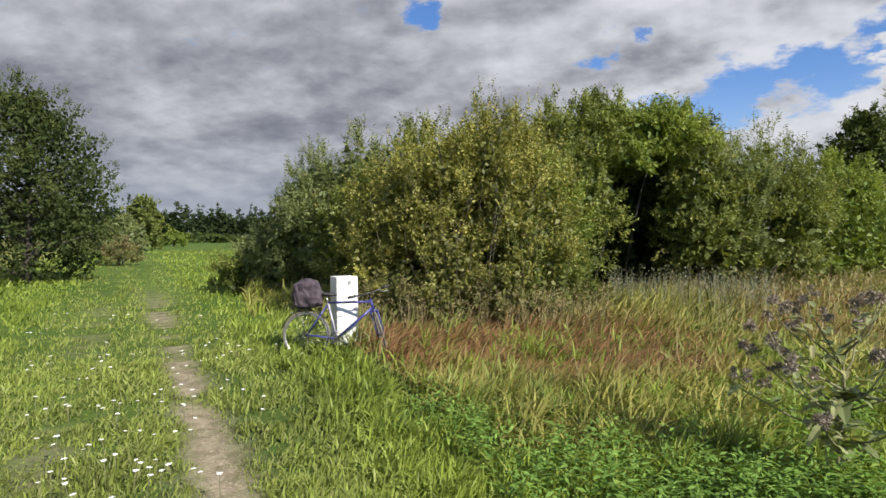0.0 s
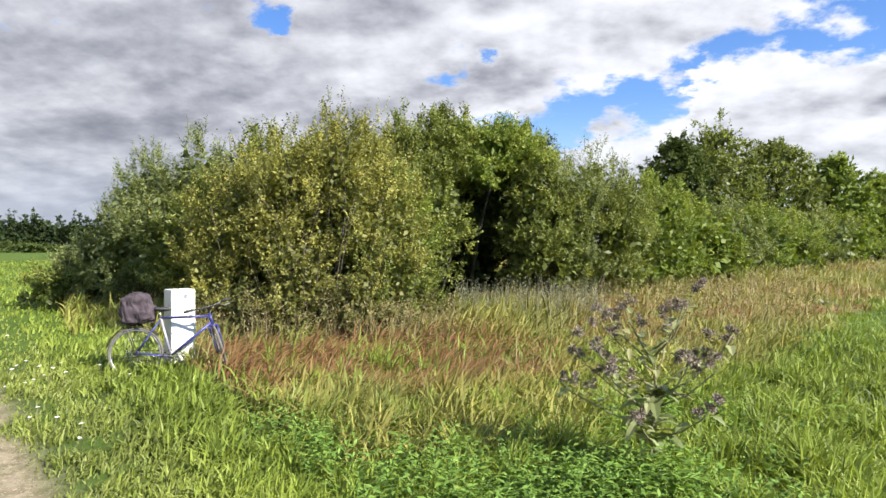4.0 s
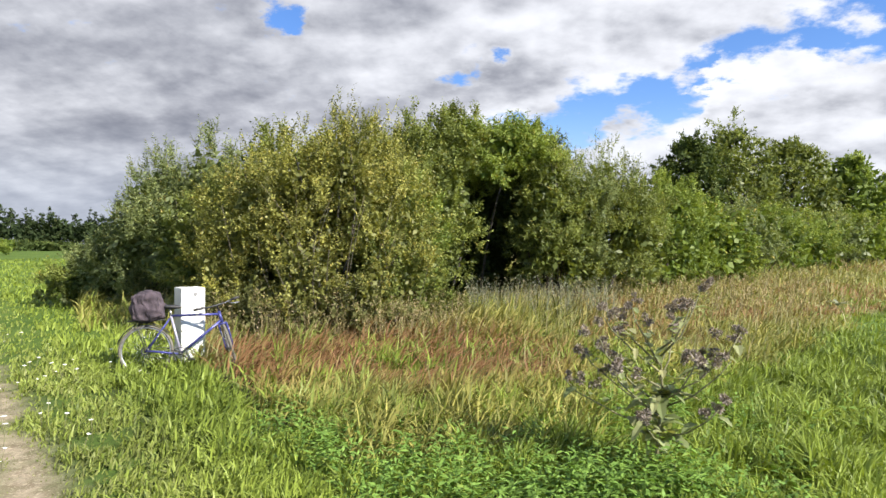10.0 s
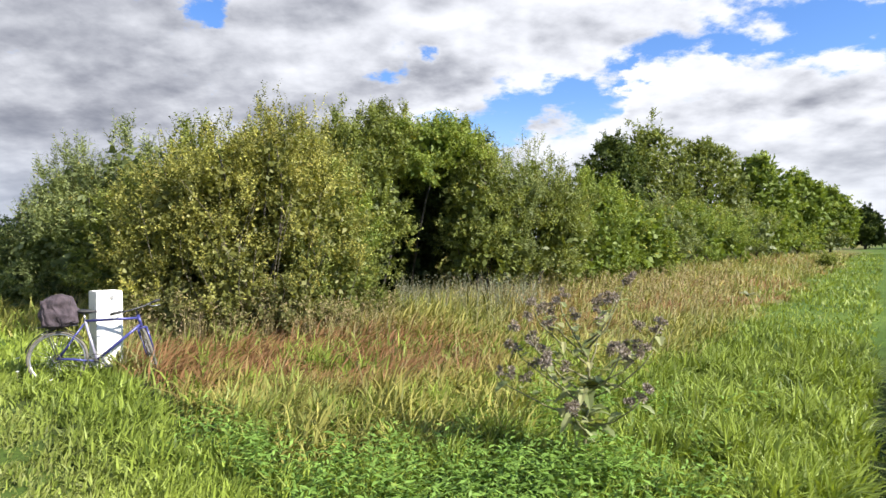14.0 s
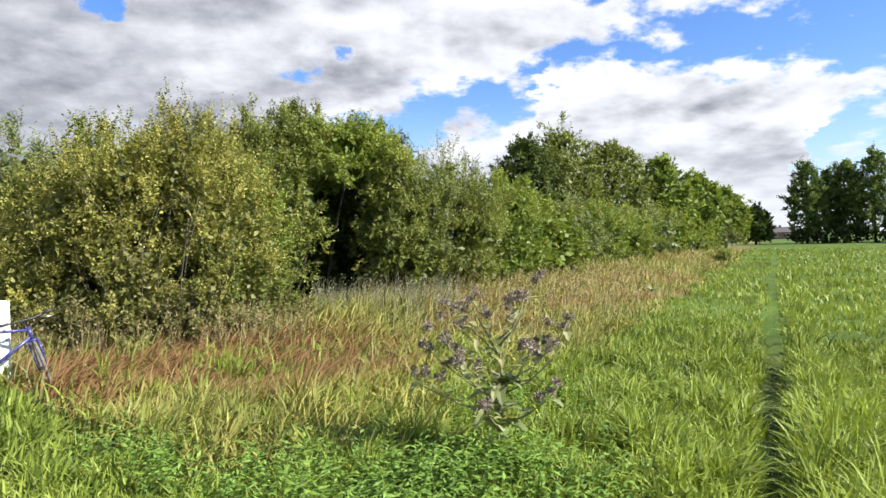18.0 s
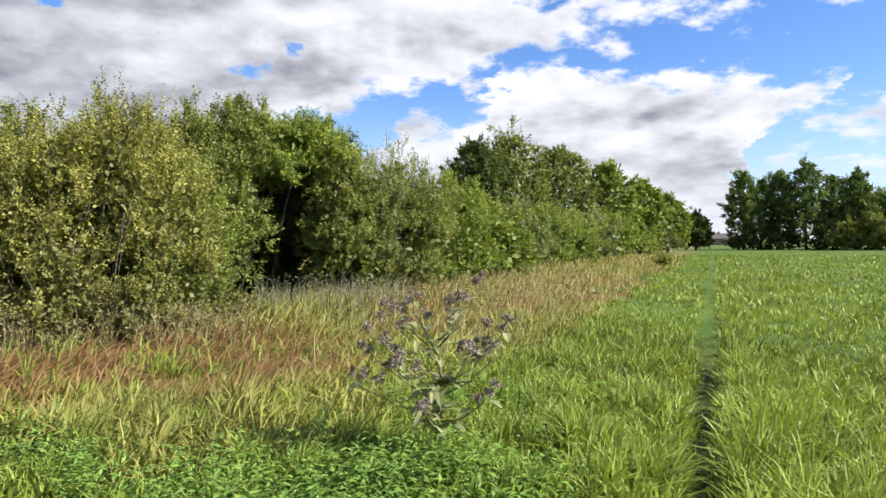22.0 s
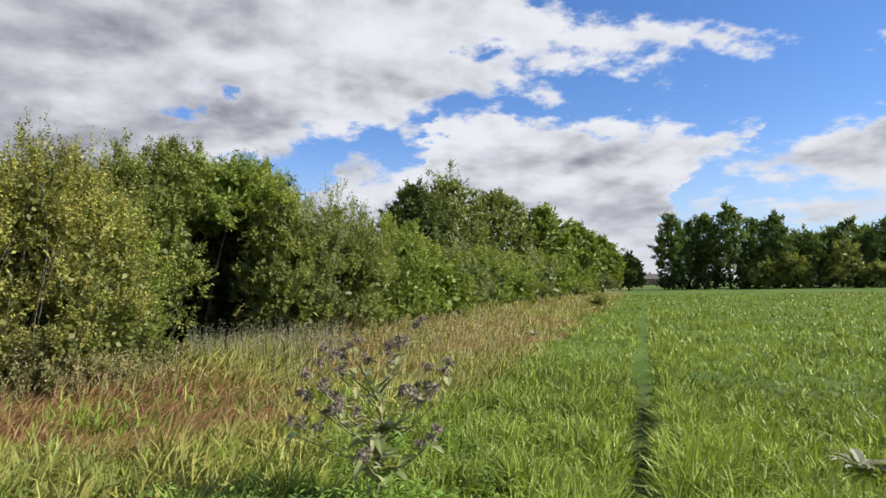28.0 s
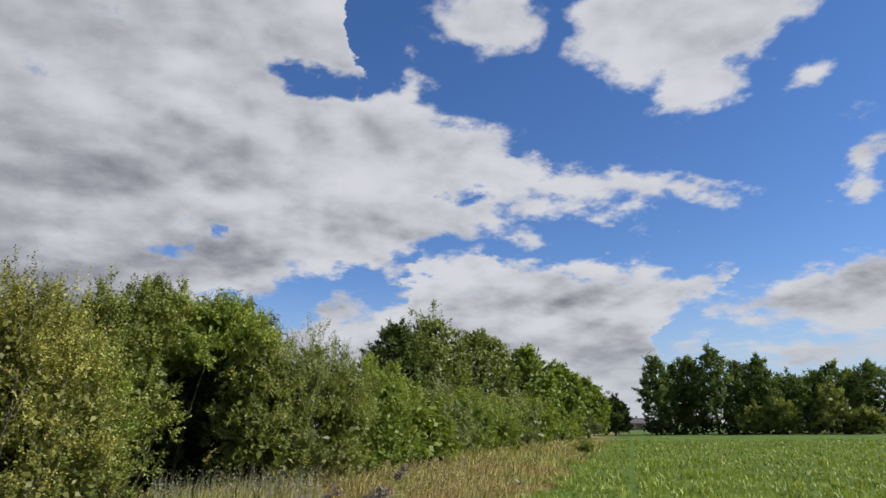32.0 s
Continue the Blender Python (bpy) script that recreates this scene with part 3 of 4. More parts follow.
def stalks(count, turn_low, turn_high, far_low, far_high, tall_low, tall_high, mat, name, label, category, leafiness=9, size=0.045):
    """Upright weeds: many short narrow leaves up each thin stalk."""
    far = RNG.uniform(far_low, far_high, count)
    turn = np.radians(RNG.uniform(turn_low, turn_high, count))
    at = np.stack([-np.sin(turn) * far, np.cos(turn) * far], 1)
    at = np.concatenate([at, lie(at[:, 0], at[:, 1])[:, None]], 1)
    tall = RNG.uniform(tall_low, tall_high, count)
    way = unit(np.stack([RNG.normal(0, 0.16, count), RNG.normal(0, 0.16, count), np.ones(count)], 1))
    v, q = leaves(at, way, unit(RNG.normal(0, 1, (count, 3))), tall, np.full(count, 0.012))
    u = np.tile(np.linspace(0.25, 1.0, leafiness), count)
    w = np.repeat(way, leafiness, 0)
    root = np.repeat(at, leafiness, 0) + w * (np.repeat(tall, leafiness) * u)[:, None]
    c = len(root)
    v2, q2 = leaves(root, unit(w * 0.7 + RNG.normal(0, 0.6, (c, 3))), unit(RNG.normal(0, 1, (c, 3))), size * RNG.uniform(0.6, 1.6, c), size * RNG.uniform(0.25, 0.5, c))
    tone = np.concatenate([RNG.uniform(0, 0.6, count), RNG.uniform(0, 1, c)])
    me = quick(name, np.concatenate([v, v2]), np.concatenate([q, q2 + len(v)]), [], mat, tone=np.repeat(tone, 4), dry=np.repeat(RNG.uniform(0, 1, len(tone)) ** 3, 4))
    return tagged(new(name, me), label, category, kind="stuff")


stalks(450, 10.0, 22.5, 10.0, 11.6, 0.3, 0.8, DEAD, "dead_weeds", "withered brown weed stalks at the foot of the scrub", "dead weeds")
stalks(600, 4.0, 27.5, 10.2, 12.0, 0.25, 0.7, DEAD, "dead_weeds", "withered brown weed stalks at the foot of the scrub", "dead weeds")
stalks(420, -9, 4, 12.6, 16.5, 0.5, 0.95, GREY_HERB, "wormwood", "grey-green upright wormwood stalks before a dark hollow", "weeds")
stalks(900, -24, -1, 14, 30, 0.4, 0.8, DEAD, "seeding_weeds", "brown seeding weed stalks along the scrub", "dead weeds", size=0.07)

# ---- shrubs and trees ----
def foliage(name, mat, lobes, shoots, per_shoot, shoot, leaf, rise=0.6, dry=0.05, low=0.0, slim=0.35, inner=1.1):
    """Leafy shoots on the skins of many lobes. Lobes: rows of centre and three half sizes."""
    lobes = np.asarray(lobes, float)
    size = lobes[:, 3] * lobes[:, 5]
    # sprays reach from inside each lobe past its skin, with shoots along them and gaps between
    clumps = max(30, shoots // 10)
    clump_lobe = RNG.choice(len(lobes), clumps, p=size / size.sum())
    clump_out, clump_tone, clump_dry = unit(RNG.normal(0, 1, (clumps, 3))), RNG.normal(0, 0.17, clumps), RNG.uniform(0, 1, clumps) ** 2 * 3
    reach = RNG.uniform(0.86, 1.14, clumps)
    which = RNG.integers(0, clumps, shoots)
    pick = clump_lobe[which]
    out = clump_out[which]
    u = RNG.uniform(0, 1, shoots) ** 0.7
    root = lobes[pick, :3] + out * lobes[pick, 3:] * (0.52 + (reach[which] - 0.52) * u)[:, None]
    root = root + RNG.normal(0, 1, (shoots, 3)) * lobes[pick, 3:] * (0.055 + 0.075 * (1 - u))[:, None]
    root[:, 2] += lobes[pick, 5] * 0.10 * rise * u * u
    ok = root[:, 2] > low
    root, out, pick, which = root[ok], out[ok], pick[ok], which[ok]
    c = len(root)
    up = ((root[:, 2] - root[:, 2].min()) / max(0.1, np.ptp(root[:, 2]))) ** 2
    way = unit(out * 0.7 + np.array([0, 0, 1.0]) * (rise + 0.5 * up)[:, None] + RNG.normal(0, 0.35, (c, 3)))
    long = shoot * RNG.uniform(0.5, 1.3, c) * (0.85 + 0.2 * up)
    along = (np.arange(per_shoot) + 0.5) / per_shoot
    at = (root[:, None] + way[:, None] * (long[:, None] * along)[..., None]).reshape(-1, 3)
    lw = np.repeat(way, per_shoot, 0)
    c2 = len(at)
    side = unit(np.cross(lw, RNG.normal(0, 1, (c2, 3))))
    ahead = unit(lw * 0.6 + side * 0.8 - np.array([0, 0, 0.15]))
    face = unit(RNG.normal(0, 0.9, (c2, 3)) + np.array([0, 0, 0.4]) + np.repeat(out, per_shoot, 0) * 0.5)
    long_leaf = leaf * RNG.uniform(0.6, 1.25, c2) * (1 - 0.35 * np.tile(along, c))
    v, q = leaves(at, ahead, face, long_leaf, long_leaf * slim * RNG.uniform(0.8, 1.2, c2))
    # larger leaves deep inside, toned darker below to paint the plant's own shade
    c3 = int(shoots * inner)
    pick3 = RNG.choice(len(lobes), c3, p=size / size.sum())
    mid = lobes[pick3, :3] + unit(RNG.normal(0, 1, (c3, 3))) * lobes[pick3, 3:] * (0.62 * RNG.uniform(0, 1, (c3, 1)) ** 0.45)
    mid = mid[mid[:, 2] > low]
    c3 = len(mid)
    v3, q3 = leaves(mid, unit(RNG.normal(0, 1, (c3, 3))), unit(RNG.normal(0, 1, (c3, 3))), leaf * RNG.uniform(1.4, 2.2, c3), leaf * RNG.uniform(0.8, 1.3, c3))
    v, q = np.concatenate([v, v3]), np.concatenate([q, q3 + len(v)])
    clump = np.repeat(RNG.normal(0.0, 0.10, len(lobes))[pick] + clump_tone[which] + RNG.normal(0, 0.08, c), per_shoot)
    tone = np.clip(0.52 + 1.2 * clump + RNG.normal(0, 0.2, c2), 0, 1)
    d = np.clip(np.where(RNG.uniform(0, 1, c2) < dry * np.repeat(clump_dry[which], per_shoot), RNG.uniform(0.4, 1.0, c2), 0.0), 0, 1)
    v4, q4 = leaves(root, way, unit(RNG.normal(0, 1, (c, 3))), long * 1.05, np.full(c, leaf * 0.10))
    v, q = np.concatenate([v, v4]), np.concatenate([q, q4 + len(v)])
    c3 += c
    # low tones for twigs and for inner leaves, whose shade is put into colour
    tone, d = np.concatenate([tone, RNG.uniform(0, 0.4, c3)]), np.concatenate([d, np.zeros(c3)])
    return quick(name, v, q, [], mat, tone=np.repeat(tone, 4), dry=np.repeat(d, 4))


def limb(start, end, thick, rng, bow=0.12, steps=5):
    start, end = Vector(start), Vector(end)
    off = Vector((rng.uniform(-1, 1), rng.uniform(-1, 1), rng.uniform(0, 0.6))) * (end - start).length * bow
    pts = [start.lerp(end, i / steps) + off * math.sin(math.pi * i / steps) for i in range(steps + 1)]
    return tube(pts, [thick * (1 - 0.75 * i / steps) for i in range(steps + 1)], 6)


def shrub(turn, far, half, deep, tall, mat, label, shoots=900, leaf=0.075, shoot=0.45, dry=0.05, low=0.25, rise=0.7, stems=6, lobes=16, slim=0.36, bark=None, per=10, twigs=0, seed=1, name="shrub", category="shrub", group="scrub along the meadow"):
    """A many-stemmed shrub: stems fan out from one stool into leafy lobes."""
    rng = random.Random(seed)
    x, y = polar(turn, far)
    if far < 30:
        shoot = shoot * 0.8
    ob = thing(name, x, y, float(lie(x, y)), label, category, group, turn=turn)
    rows = []
    for i in range(lobes):
        a, e = math.tau * i / lobes * 2.4 + rng.uniform(-0.4, 0.4), rng.uniform(0.0, 1.0)
        spread = math.sqrt(1 - e * e) if e < 0.98 else 0.1
        r = rng.uniform(0.28, 0.46)
        ch = low + (tall - low) * (0.28 + 0.55 * e)
        rows.append((half * 0.68 * spread * math.cos(a), deep * 0.68 * spread * math.sin(a), ch, half * r * 1.15, deep * r * 1.15, (tall - low) * r * 0.62))
    rows.append((0, 0, low + (tall - low) * 0.52, half * 0.62, deep * 0.62, (tall - low) * 0.42))
    if low < 0.4:
        for i in range(7):
            a = math.tau * i / 7 + rng.uniform(-0.3, 0.3)
            r = rng.uniform(0.26, 0.36)
            rows.append((half * 0.76 * math.cos(a), deep * 0.76 * math.sin(a), tall * rng.uniform(0.14, 0.34), half * r, deep * r, tall * 0.17))
    for i in range(stems):
        row = rows[i % lobes]
        foot = (rng.uniform(-0.3, 0.3) * half * 0.5, rng.uniform(-0.3, 0.3) * deep * 0.5 + (deep if low > 1 else 0), -0.05)
        part("stem", limb(foot, (row[0] * 0.95, row[1] * 0.95, row[2] + row[5] * 0.6), rng.uniform(0.018, 0.035) * (1 + tall / 8), rng), bark or BARK, ob)
    for i in range(twigs):
        a = rng.uniform(-0.75, 0.75)
        end = (half * 0.98 * math.sin(a), -deep * 1.0 * math.cos(a), tall * rng.uniform(0.3, 0.72))
        part("twig", limb((end[0] * 0.5, end[1] * 0.5, tall * 0.05), end, rng.uniform(0.006, 0.012), rng, 0.16), BARK_TWIG, ob)
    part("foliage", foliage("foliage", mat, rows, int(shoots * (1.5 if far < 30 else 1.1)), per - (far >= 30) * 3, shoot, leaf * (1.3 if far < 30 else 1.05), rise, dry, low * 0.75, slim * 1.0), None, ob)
    return ob


def tree(turn, far, half, tall, mat, label, trunk=0.2, clear=0.2, lobes=22, shoots=1300, leaf=0.2, shoot=0.5, per=8, dry=0.02, seed=1, name="tree", category="tree", group="trees round the meadow", slim=0.6, deep=None):
    """A tapered trunk with limbs and a crown of many leafy clumps."""
    rng = random.Random(seed)
    x, y = polar(turn, far)
    ob = thing(name, x, y, float(lie(x, y)), label, category, group, turn=turn)
    deep = deep or half
    low = tall * clear
    rows = []
    for i in range(lobes):
        u = (i + 0.5) / lobes
        ch = low + (tall - low) * (0.06 + 0.84 * u)
        wide = math.sqrt(max(0.05, 1 - (1.75 * max(0, u - 0.43)) ** 2)) * (0.8 + 0.2 * min(1, u * 4))
        a = i * 2.39996 + rng.uniform(-0.3, 0.3)
        r = rng.uniform(0.30, 0.44) * half
        reach = max(0.0, half * wide - r * 0.8)
        rows.append((reach * math.cos(a), reach * math.sin(a) * deep / half, ch, r, r * deep / half, r * rng.uniform(0.7, 1.0)))
    rows.append((0, 0, low + (tall - low) * 0.45, half * 0.6, deep * 0.6, (tall - low) * 0.4))
    part("trunk", limb((0, 0, -0.1), (rng.uniform(-0.2, 0.2), 0, tall * 0.82), trunk, rng, 0.03, 7), BARK_DARK, ob)
    for row in rows[1:lobes:3]:
        part("limb", limb((0, 0, max(0.3, row[2] - row[3] * 1.1)), row[:3], trunk * 0.4, rng), BARK_DARK, ob)
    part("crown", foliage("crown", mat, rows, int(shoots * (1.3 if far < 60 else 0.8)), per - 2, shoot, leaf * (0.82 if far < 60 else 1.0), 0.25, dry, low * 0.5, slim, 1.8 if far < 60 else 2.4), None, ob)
    return ob


WILLOW, YELLOW, DENSE = "grey-green willow shrub with slender upright shoots", "yellowing shrub with bare twigs showing at its foot", "dense green leafy shrub in full sun"
shrub(35.9, 19.6, 1.15, 0.9, 1.0, LEAF_GREEN, "low green shrub at the end of the scrub", 520, 0.085, low=0.1, stems=4, seed=3)
shrub(34.6, 19.2, 0.9, 0.9, 1.75, LEAF_WILLOW, "low grey-green willow shrub sloping down to the grass", 560, 0.085, low=0.05, seed=41, slim=0.32)
shrub(32.2, 18.4, 1.0, 1.1, 2.75, LEAF_WILLOW, WILLOW, 800, 0.09, low=0.1, seed=4)
shrub(29.9, 17.6, 1.35, 1.4, 3.6, LEAF_WILLOW, WILLOW, 1100, 0.09, shoot=0.55, low=0.1, seed=5, slim=0.28)
shrub(26.4, 16.5, 1.7, 1.6, 4.0, LEAF_WILLOW, WILLOW, 1200, 0.09, shoot=0.55, low=0.2, seed=6, slim=0.28)
shrub(21.3, 12.4, 1.5, 1.4, 3.45, LEAF_YELLOWING, YELLOW, 1750, 0.054, dry=0.13, low=0.1, seed=7, slim=0.55, stems=6, twigs=7)
shrub(16.4, 11.6, 1.7, 1.5, 3.7, LEAF_YELLOWING, YELLOW, 2050, 0.054, dry=0.12, low=0.1, seed=8, slim=0.55, stems=7, twigs=16)
shrub(11.0, 12.0, 1.1, 1.0, 2.95, LEAF_GREEN, "green shrub with a few yellow leaves and twiggy foot", 1100, 0.054, dry=0.16, low=0.1, seed=9, slim=0.55, stems=6, twigs=6)
shrub(18.9, 12.5, 1.45, 1.3, 3.75, LEAF_YELLOWING, YELLOW, 1500, 0.056, dry=0.10, low=0.1, seed=21, slim=0.55, stems=4, twigs=5)
shrub(13.6, 12.6, 1.5, 1.3, 4.0, LEAF_YELLOWING, "olive green shrub with scattered yellow leaves", 1500, 0.058, dry=0.07, low=0.1, seed=22, slim=0.52, stems=4, twigs=4)
shrub(23.8, 15.0, 1.6, 1.3, 3.85, LEAF_GREEN, DENSE, 650, 0.095, low=0.3, seed=23, slim=0.4)
shrub(17.5, 14.6, 1.9, 1.4, 4.1, LEAF_GREEN, DENSE, 700, 0.095, low=0.5, seed=24, slim=0.4)
shrub(5.6, 16.0, 1.3, 1.2, 4.8, LEAF_GREEN, "tall green shrub arching over a dark hollow", 1200, 0.085, low=2.8, seed=25, slim=0.42, bark=BARK_DARK, stems=1)
shrub(11.8, 14.6, 1.8, 1.7, 4.3, LEAF_GREEN, DENSE, 1600, 0.08, low=0.4, seed=10, slim=0.45)
shrub(8.3, 15.2, 1.35, 1.5, 4.35, LEAF_GREEN, DENSE, 1700, 0.08, low=0.5, seed=11, slim=0.45, bark=BARK_DARK)
shrub(9.3, 13.5, 0.8, 1.0, 2.8, LEAF_FRESH, "fresh green leafy shrub beside a dark hollow", 800, 0.08, low=0.2, seed=12, slim=0.5)
shrub(2.6, 16.4, 1.75, 1.5, 4.6, LEAF_FRESH, "tall green shrub arching over a dark hollow", 1600, 0.085, low=2.9, seed=13, slim=0.45, bark=BARK_DARK, stems=1)
# back shrubs added in darkened leaves: the hollow's shade is partly their colour
shrub(4.6, 18.3, 1.5, 0.9, 3.7, LEAF_DARK, "back shrub with darkened leaves filling the hollow's shade", 900, 0.15, low=0.0, seed=26, slim=0.6, bark=BARK_DARK)
shrub(2.2, 19.6, 3.0, 1.3, 4.4, LEAF_DARK, "back shrub with darkened leaves filling the hollow's shade", 1900, 0.15, low=0.0, seed=14, slim=0.5, bark=BARK_DARK)
shrub(-0.9, 17.4, 1.2, 1.2, 4.75, LEAF_GREEN, DENSE, 1000, 0.085, low=2.9, seed=18, slim=0.42, stems=2, bark=BARK_DARK)
shrub(-3.6, 16.7, 1.1, 1.1, 4.0, LEAF_GREEN, DENSE, 1200, 0.085, low=0.1, seed=15, slim=0.36, rise=0.9)
shrub(-5.9, 17.4, 1.0, 1.0, 3.9, LEAF_WILLOW, "green willow shrub with slender upright shoots", 1000, 0.085, shoot=0.6, low=0.1, seed=19, slim=0.28, rise=1.1)
shrub(-8.4, 18.6, 1.7, 1.6, 4.0, LEAF_GREEN, "green willow shrub with slender upright shoots", 1500, 0.09, shoot=0.6, low=0.05, seed=16, slim=0.28, rise=1.0)
shrub(-12.2, 22.2, 1.8, 1.8, 3.8, LEAF_FRESH, DENSE, 1200, 0.10, low=0.2, seed=17, slim=0.35, rise=0.9)
for i, (turn, far, half, tall) in enumerate([(24.6, 11.5, 0.8, 0.75), (21.6, 11.1, 0.8, 0.9), (18.4, 10.8, 0.85, 0.75), (14.9, 10.7, 0.8, 0.9), (11.4, 11.2, 0.8, 0.75), (8.0, 12.2, 0.8, 0.75)]):
    shrub(turn, far, half, half * 0.8, tall, LEAF_DRYING, "low withering brownish growth at the foot of the scrub", 380, 0.055, shoot=0.3, low=0.05, seed=120 + i, stems=5, dry=0.22, slim=0.45)
FAR_SCRUB = [(-15.2, 26, 2.0, 3.4), (-18.0, 30, 2.2, 3.6), (-20.4, 35, 2.3, 3.8), (-22.6, 41, 2.6, 3.8), (-24.6, 49, 2.8, 3.9), (-26.4, 58, 3.0, 3.8), (-28.2, 69, 3.2, 3.6), (-30.2, 82, 3.2, 3.4)]
for i, (turn, far, half, tall) in enumerate(FAR_SCRUB):
    shrub(turn, far, half, half, tall, (LEAF_FRESH, LEAF_WILLOW, LEAF_FRESH)[i % 3], "sunlit scrub bush at the edge of the meadow", 800, 0.10 + far * 0.0022, shoot=0.6, low=0.1, seed=30 + i, rise=0.8, stems=4, dry=0.08)

OAK = "broad dark green tree behind the scrub"
for i, (turn, far, half, tall, mat) in enumerate([(-14.9, 46, 2.6, 9.2, LEAF_ALDER), (-18.0, 50, 4.0, 10.3, LEAF_GREEN), (-22.4, 54, 3.6, 9.8, LEAF_GREEN), (-26.3, 62, 3.5, 9.2, LEAF_FRESH), (-29.2, 72, 3.2, 8.3, LEAF_FRESH), (-31.4, 86, 2.9, 7.3, LEAF_FRESH), (-33.6, 106, 2.4, 5.8, LEAF_ALDER)]):
    tree(turn, far, half, tall, mat, OAK, clear=0.12, leaf=0.2 + far * 0.0012, shoots=1700, seed=50 + i, shoot=0.5, lobes=46)
BIRCH = "tall birch with a shaded green crown across the field"
for i, (turn, far, half, tall) in enumerate([(-37.2, 108, 2.9, 12.6), (-38.5, 114, 3.0, 12.0), (-39.8, 112, 3.2, 12.8), (-41.6, 110, 3.6, 14.0), (-43.4, 116, 3.0, 12.0), (-44.9, 112, 3.0, 12.2), (-47.2, 118, 4.0, 9.6), (-49.8, 120, 4.2, 11.0), (-52.3, 120, 4.4, 11.0), (-55.5, 122, 4.4, 11.5), (-59, 122, 4.6, 11), (-63, 122, 4.6, 12), (-46.0, 124, 3.6, 9.5), (-48.5, 126, 4.0, 9.8), (-51.0, 126, 4.0, 10.4)]):
    tree(turn, far, half, tall, LEAF_FAR, BIRCH, clear=0.05, leaf=0.34, shoots=1100, seed=70 + i, shoot=0.8, lobes=34, group="trees across the field")
for i, (turn, far, half, tall) in enumerate([(-46.2, 106, 2.2, 5.0), (-49.5, 107, 2.8, 6.6), (-51.8, 106, 2.4, 3.4), (-44.2, 106, 2.0, 4.2)]):
    shrub(turn, far, half, half, tall, LEAF_GREEN, "rounded bush at the field's edge", 520, 0.34, shoot=0.6, low=0.1, seed=90 + i, stems=3, group="trees across the field")

tree(51.8, 27.5, 3.2, 7.3, LEAF_DARK, "tall dark green alder standing by the cart track", clear=0.01, leaf=0.125, shoots=4200, seed=101, shoot=0.3, lobes=64)
tree(59.0, 28.5, 3.3, 7.4, LEAF_DARK, "tall dark green alder standing by the cart track", clear=0.01, leaf=0.13, shoots=1800, seed=102, shoot=0.35)
tree(43.6, 78, 2.4, 6.4, LEAF_GREEN, "young green tree beside the cart track", clear=0.03, leaf=0.26, shoots=1000, seed=103)
shrub(45.0, 62, 2.2, 2.2, 3.4, LEAF_WILLOW, "pale willow bush beside the cart track", 600, 0.22, low=0.1, seed=104)
shrub(41.2, 104, 1.9, 1.6, 2.4, LEAF_FRESH, "pale rounded bush at the far end of the meadow", 500, 0.3, low=0.1, seed=105)

shrub(45.3, 40, 1.3, 1.0, 1.5, LEAF_DRYING, "reddish brown withered bush beside the cart track", 420, 0.12, low=0.05, seed=106, dry=0.8)
shrub(-31.1, 41, 0.45, 0.4, 0.6, LEAF_GREEN, "small dark green bush standing in the field", 160, 0.12, low=0.05, seed=107, stems=3)
shrub(39.2, 150, 5.0, 3.0, 2.0, LEAF_ALDER, "olive green bush before the far wood", 420, 0.4, low=0.1, seed=109, stems=3)
shrub(37.2, 152, 4.0, 3.0, 1.6, LEAF_ALDER, "olive green bush before the far wood", 420, 0.4, low=0.1, seed=110, stems=3)

# far wood behind the meadow: one joined mass of crowns
rows = []
for i in range(64):
    turn = 54 - i * 0.42
    far = 172 + 8 * RNG.uniform(-1, 1)
    x, y = polar(turn, far)
    tall = float(np.interp(turn, (27, 35, 39, 43, 54), (8.4, 9.2, 10.0, 11.0, 11.5))) * RNG.uniform(0.8, 1.08)
    rows.append((x, y, tall * 0.5, 1.9, 1.9, tall * 0.5))
    rows.append((x + RNG.uniform(-2, 2), y + 2, tall * 0.35, 2.2, 2.0, tall * 0.36))
wood = new("far_wood", foliage("far_wood", LEAF_WOOD, rows, 5000, 5, 0.7, 0.6, 0.3, 0.02, 0.0, 0.6, 2.2))
tagged(wood, "dark mixed wood at the far end of the meadow", "woods", kind="stuff")

# thicket under the trees across the field
rows = []
for i in range(70):
    turn, far = -36.2 - i * 0.40, 108 + RNG.uniform(-2, 3)
    x, y = polar(turn, far)
    rows.append((x, y, RNG.uniform(0.5, 1.3), 1.2, 1.2, RNG.uniform(0.9, 1.6)))
thicket = new("thicket", foliage("thicket", LEAF_WOOD, rows, 1800, 6, 0.5, 0.36, 0.4, 0.02, 0.0, 0.6))
tagged(thicket, "dark thicket under the trees across the field", "thicket", kind="stuff")

# ---- white post ----
m, n = material("white_paint")
at = n.add("ShaderNodeTexCoord").outputs["Object"]
flake = n.ramp(n.noise(at, 9.0, 7.0, 0.7), 0.56, 0.66)
finish(n, n.mix(flake, n.mix(n.noise(at, 30.0, 4.0), (0.72, 0.72, 0.68), (0.84, 0.84, 0.81)), (0.42, 0.41, 0.38)), 0.75, 0.0, n.noise(at, 22.0, 6.0, 0.7), 0.5, 0.008)
PAINT = m
px, py = polar(27.9, 9.0)
post = thing("post", px, py, float(lie(px, py)), "white-painted square concrete post with chipped paint", "post", turn=45)
part("shaft", box(0.30, 0.30, 1.10, (0, 0, 0.49), 0.006), PAINT, post)
bm = bmesh.new()
bmesh.ops.create_cone(bm, cap_ends=True, segments=18, radius1=0.026, radius2=0.022, depth=0.012, matrix=Matrix.Translation((0.03, -0.156, 0.96)) @ Matrix.Rotation(radians(90), 4, "X"))
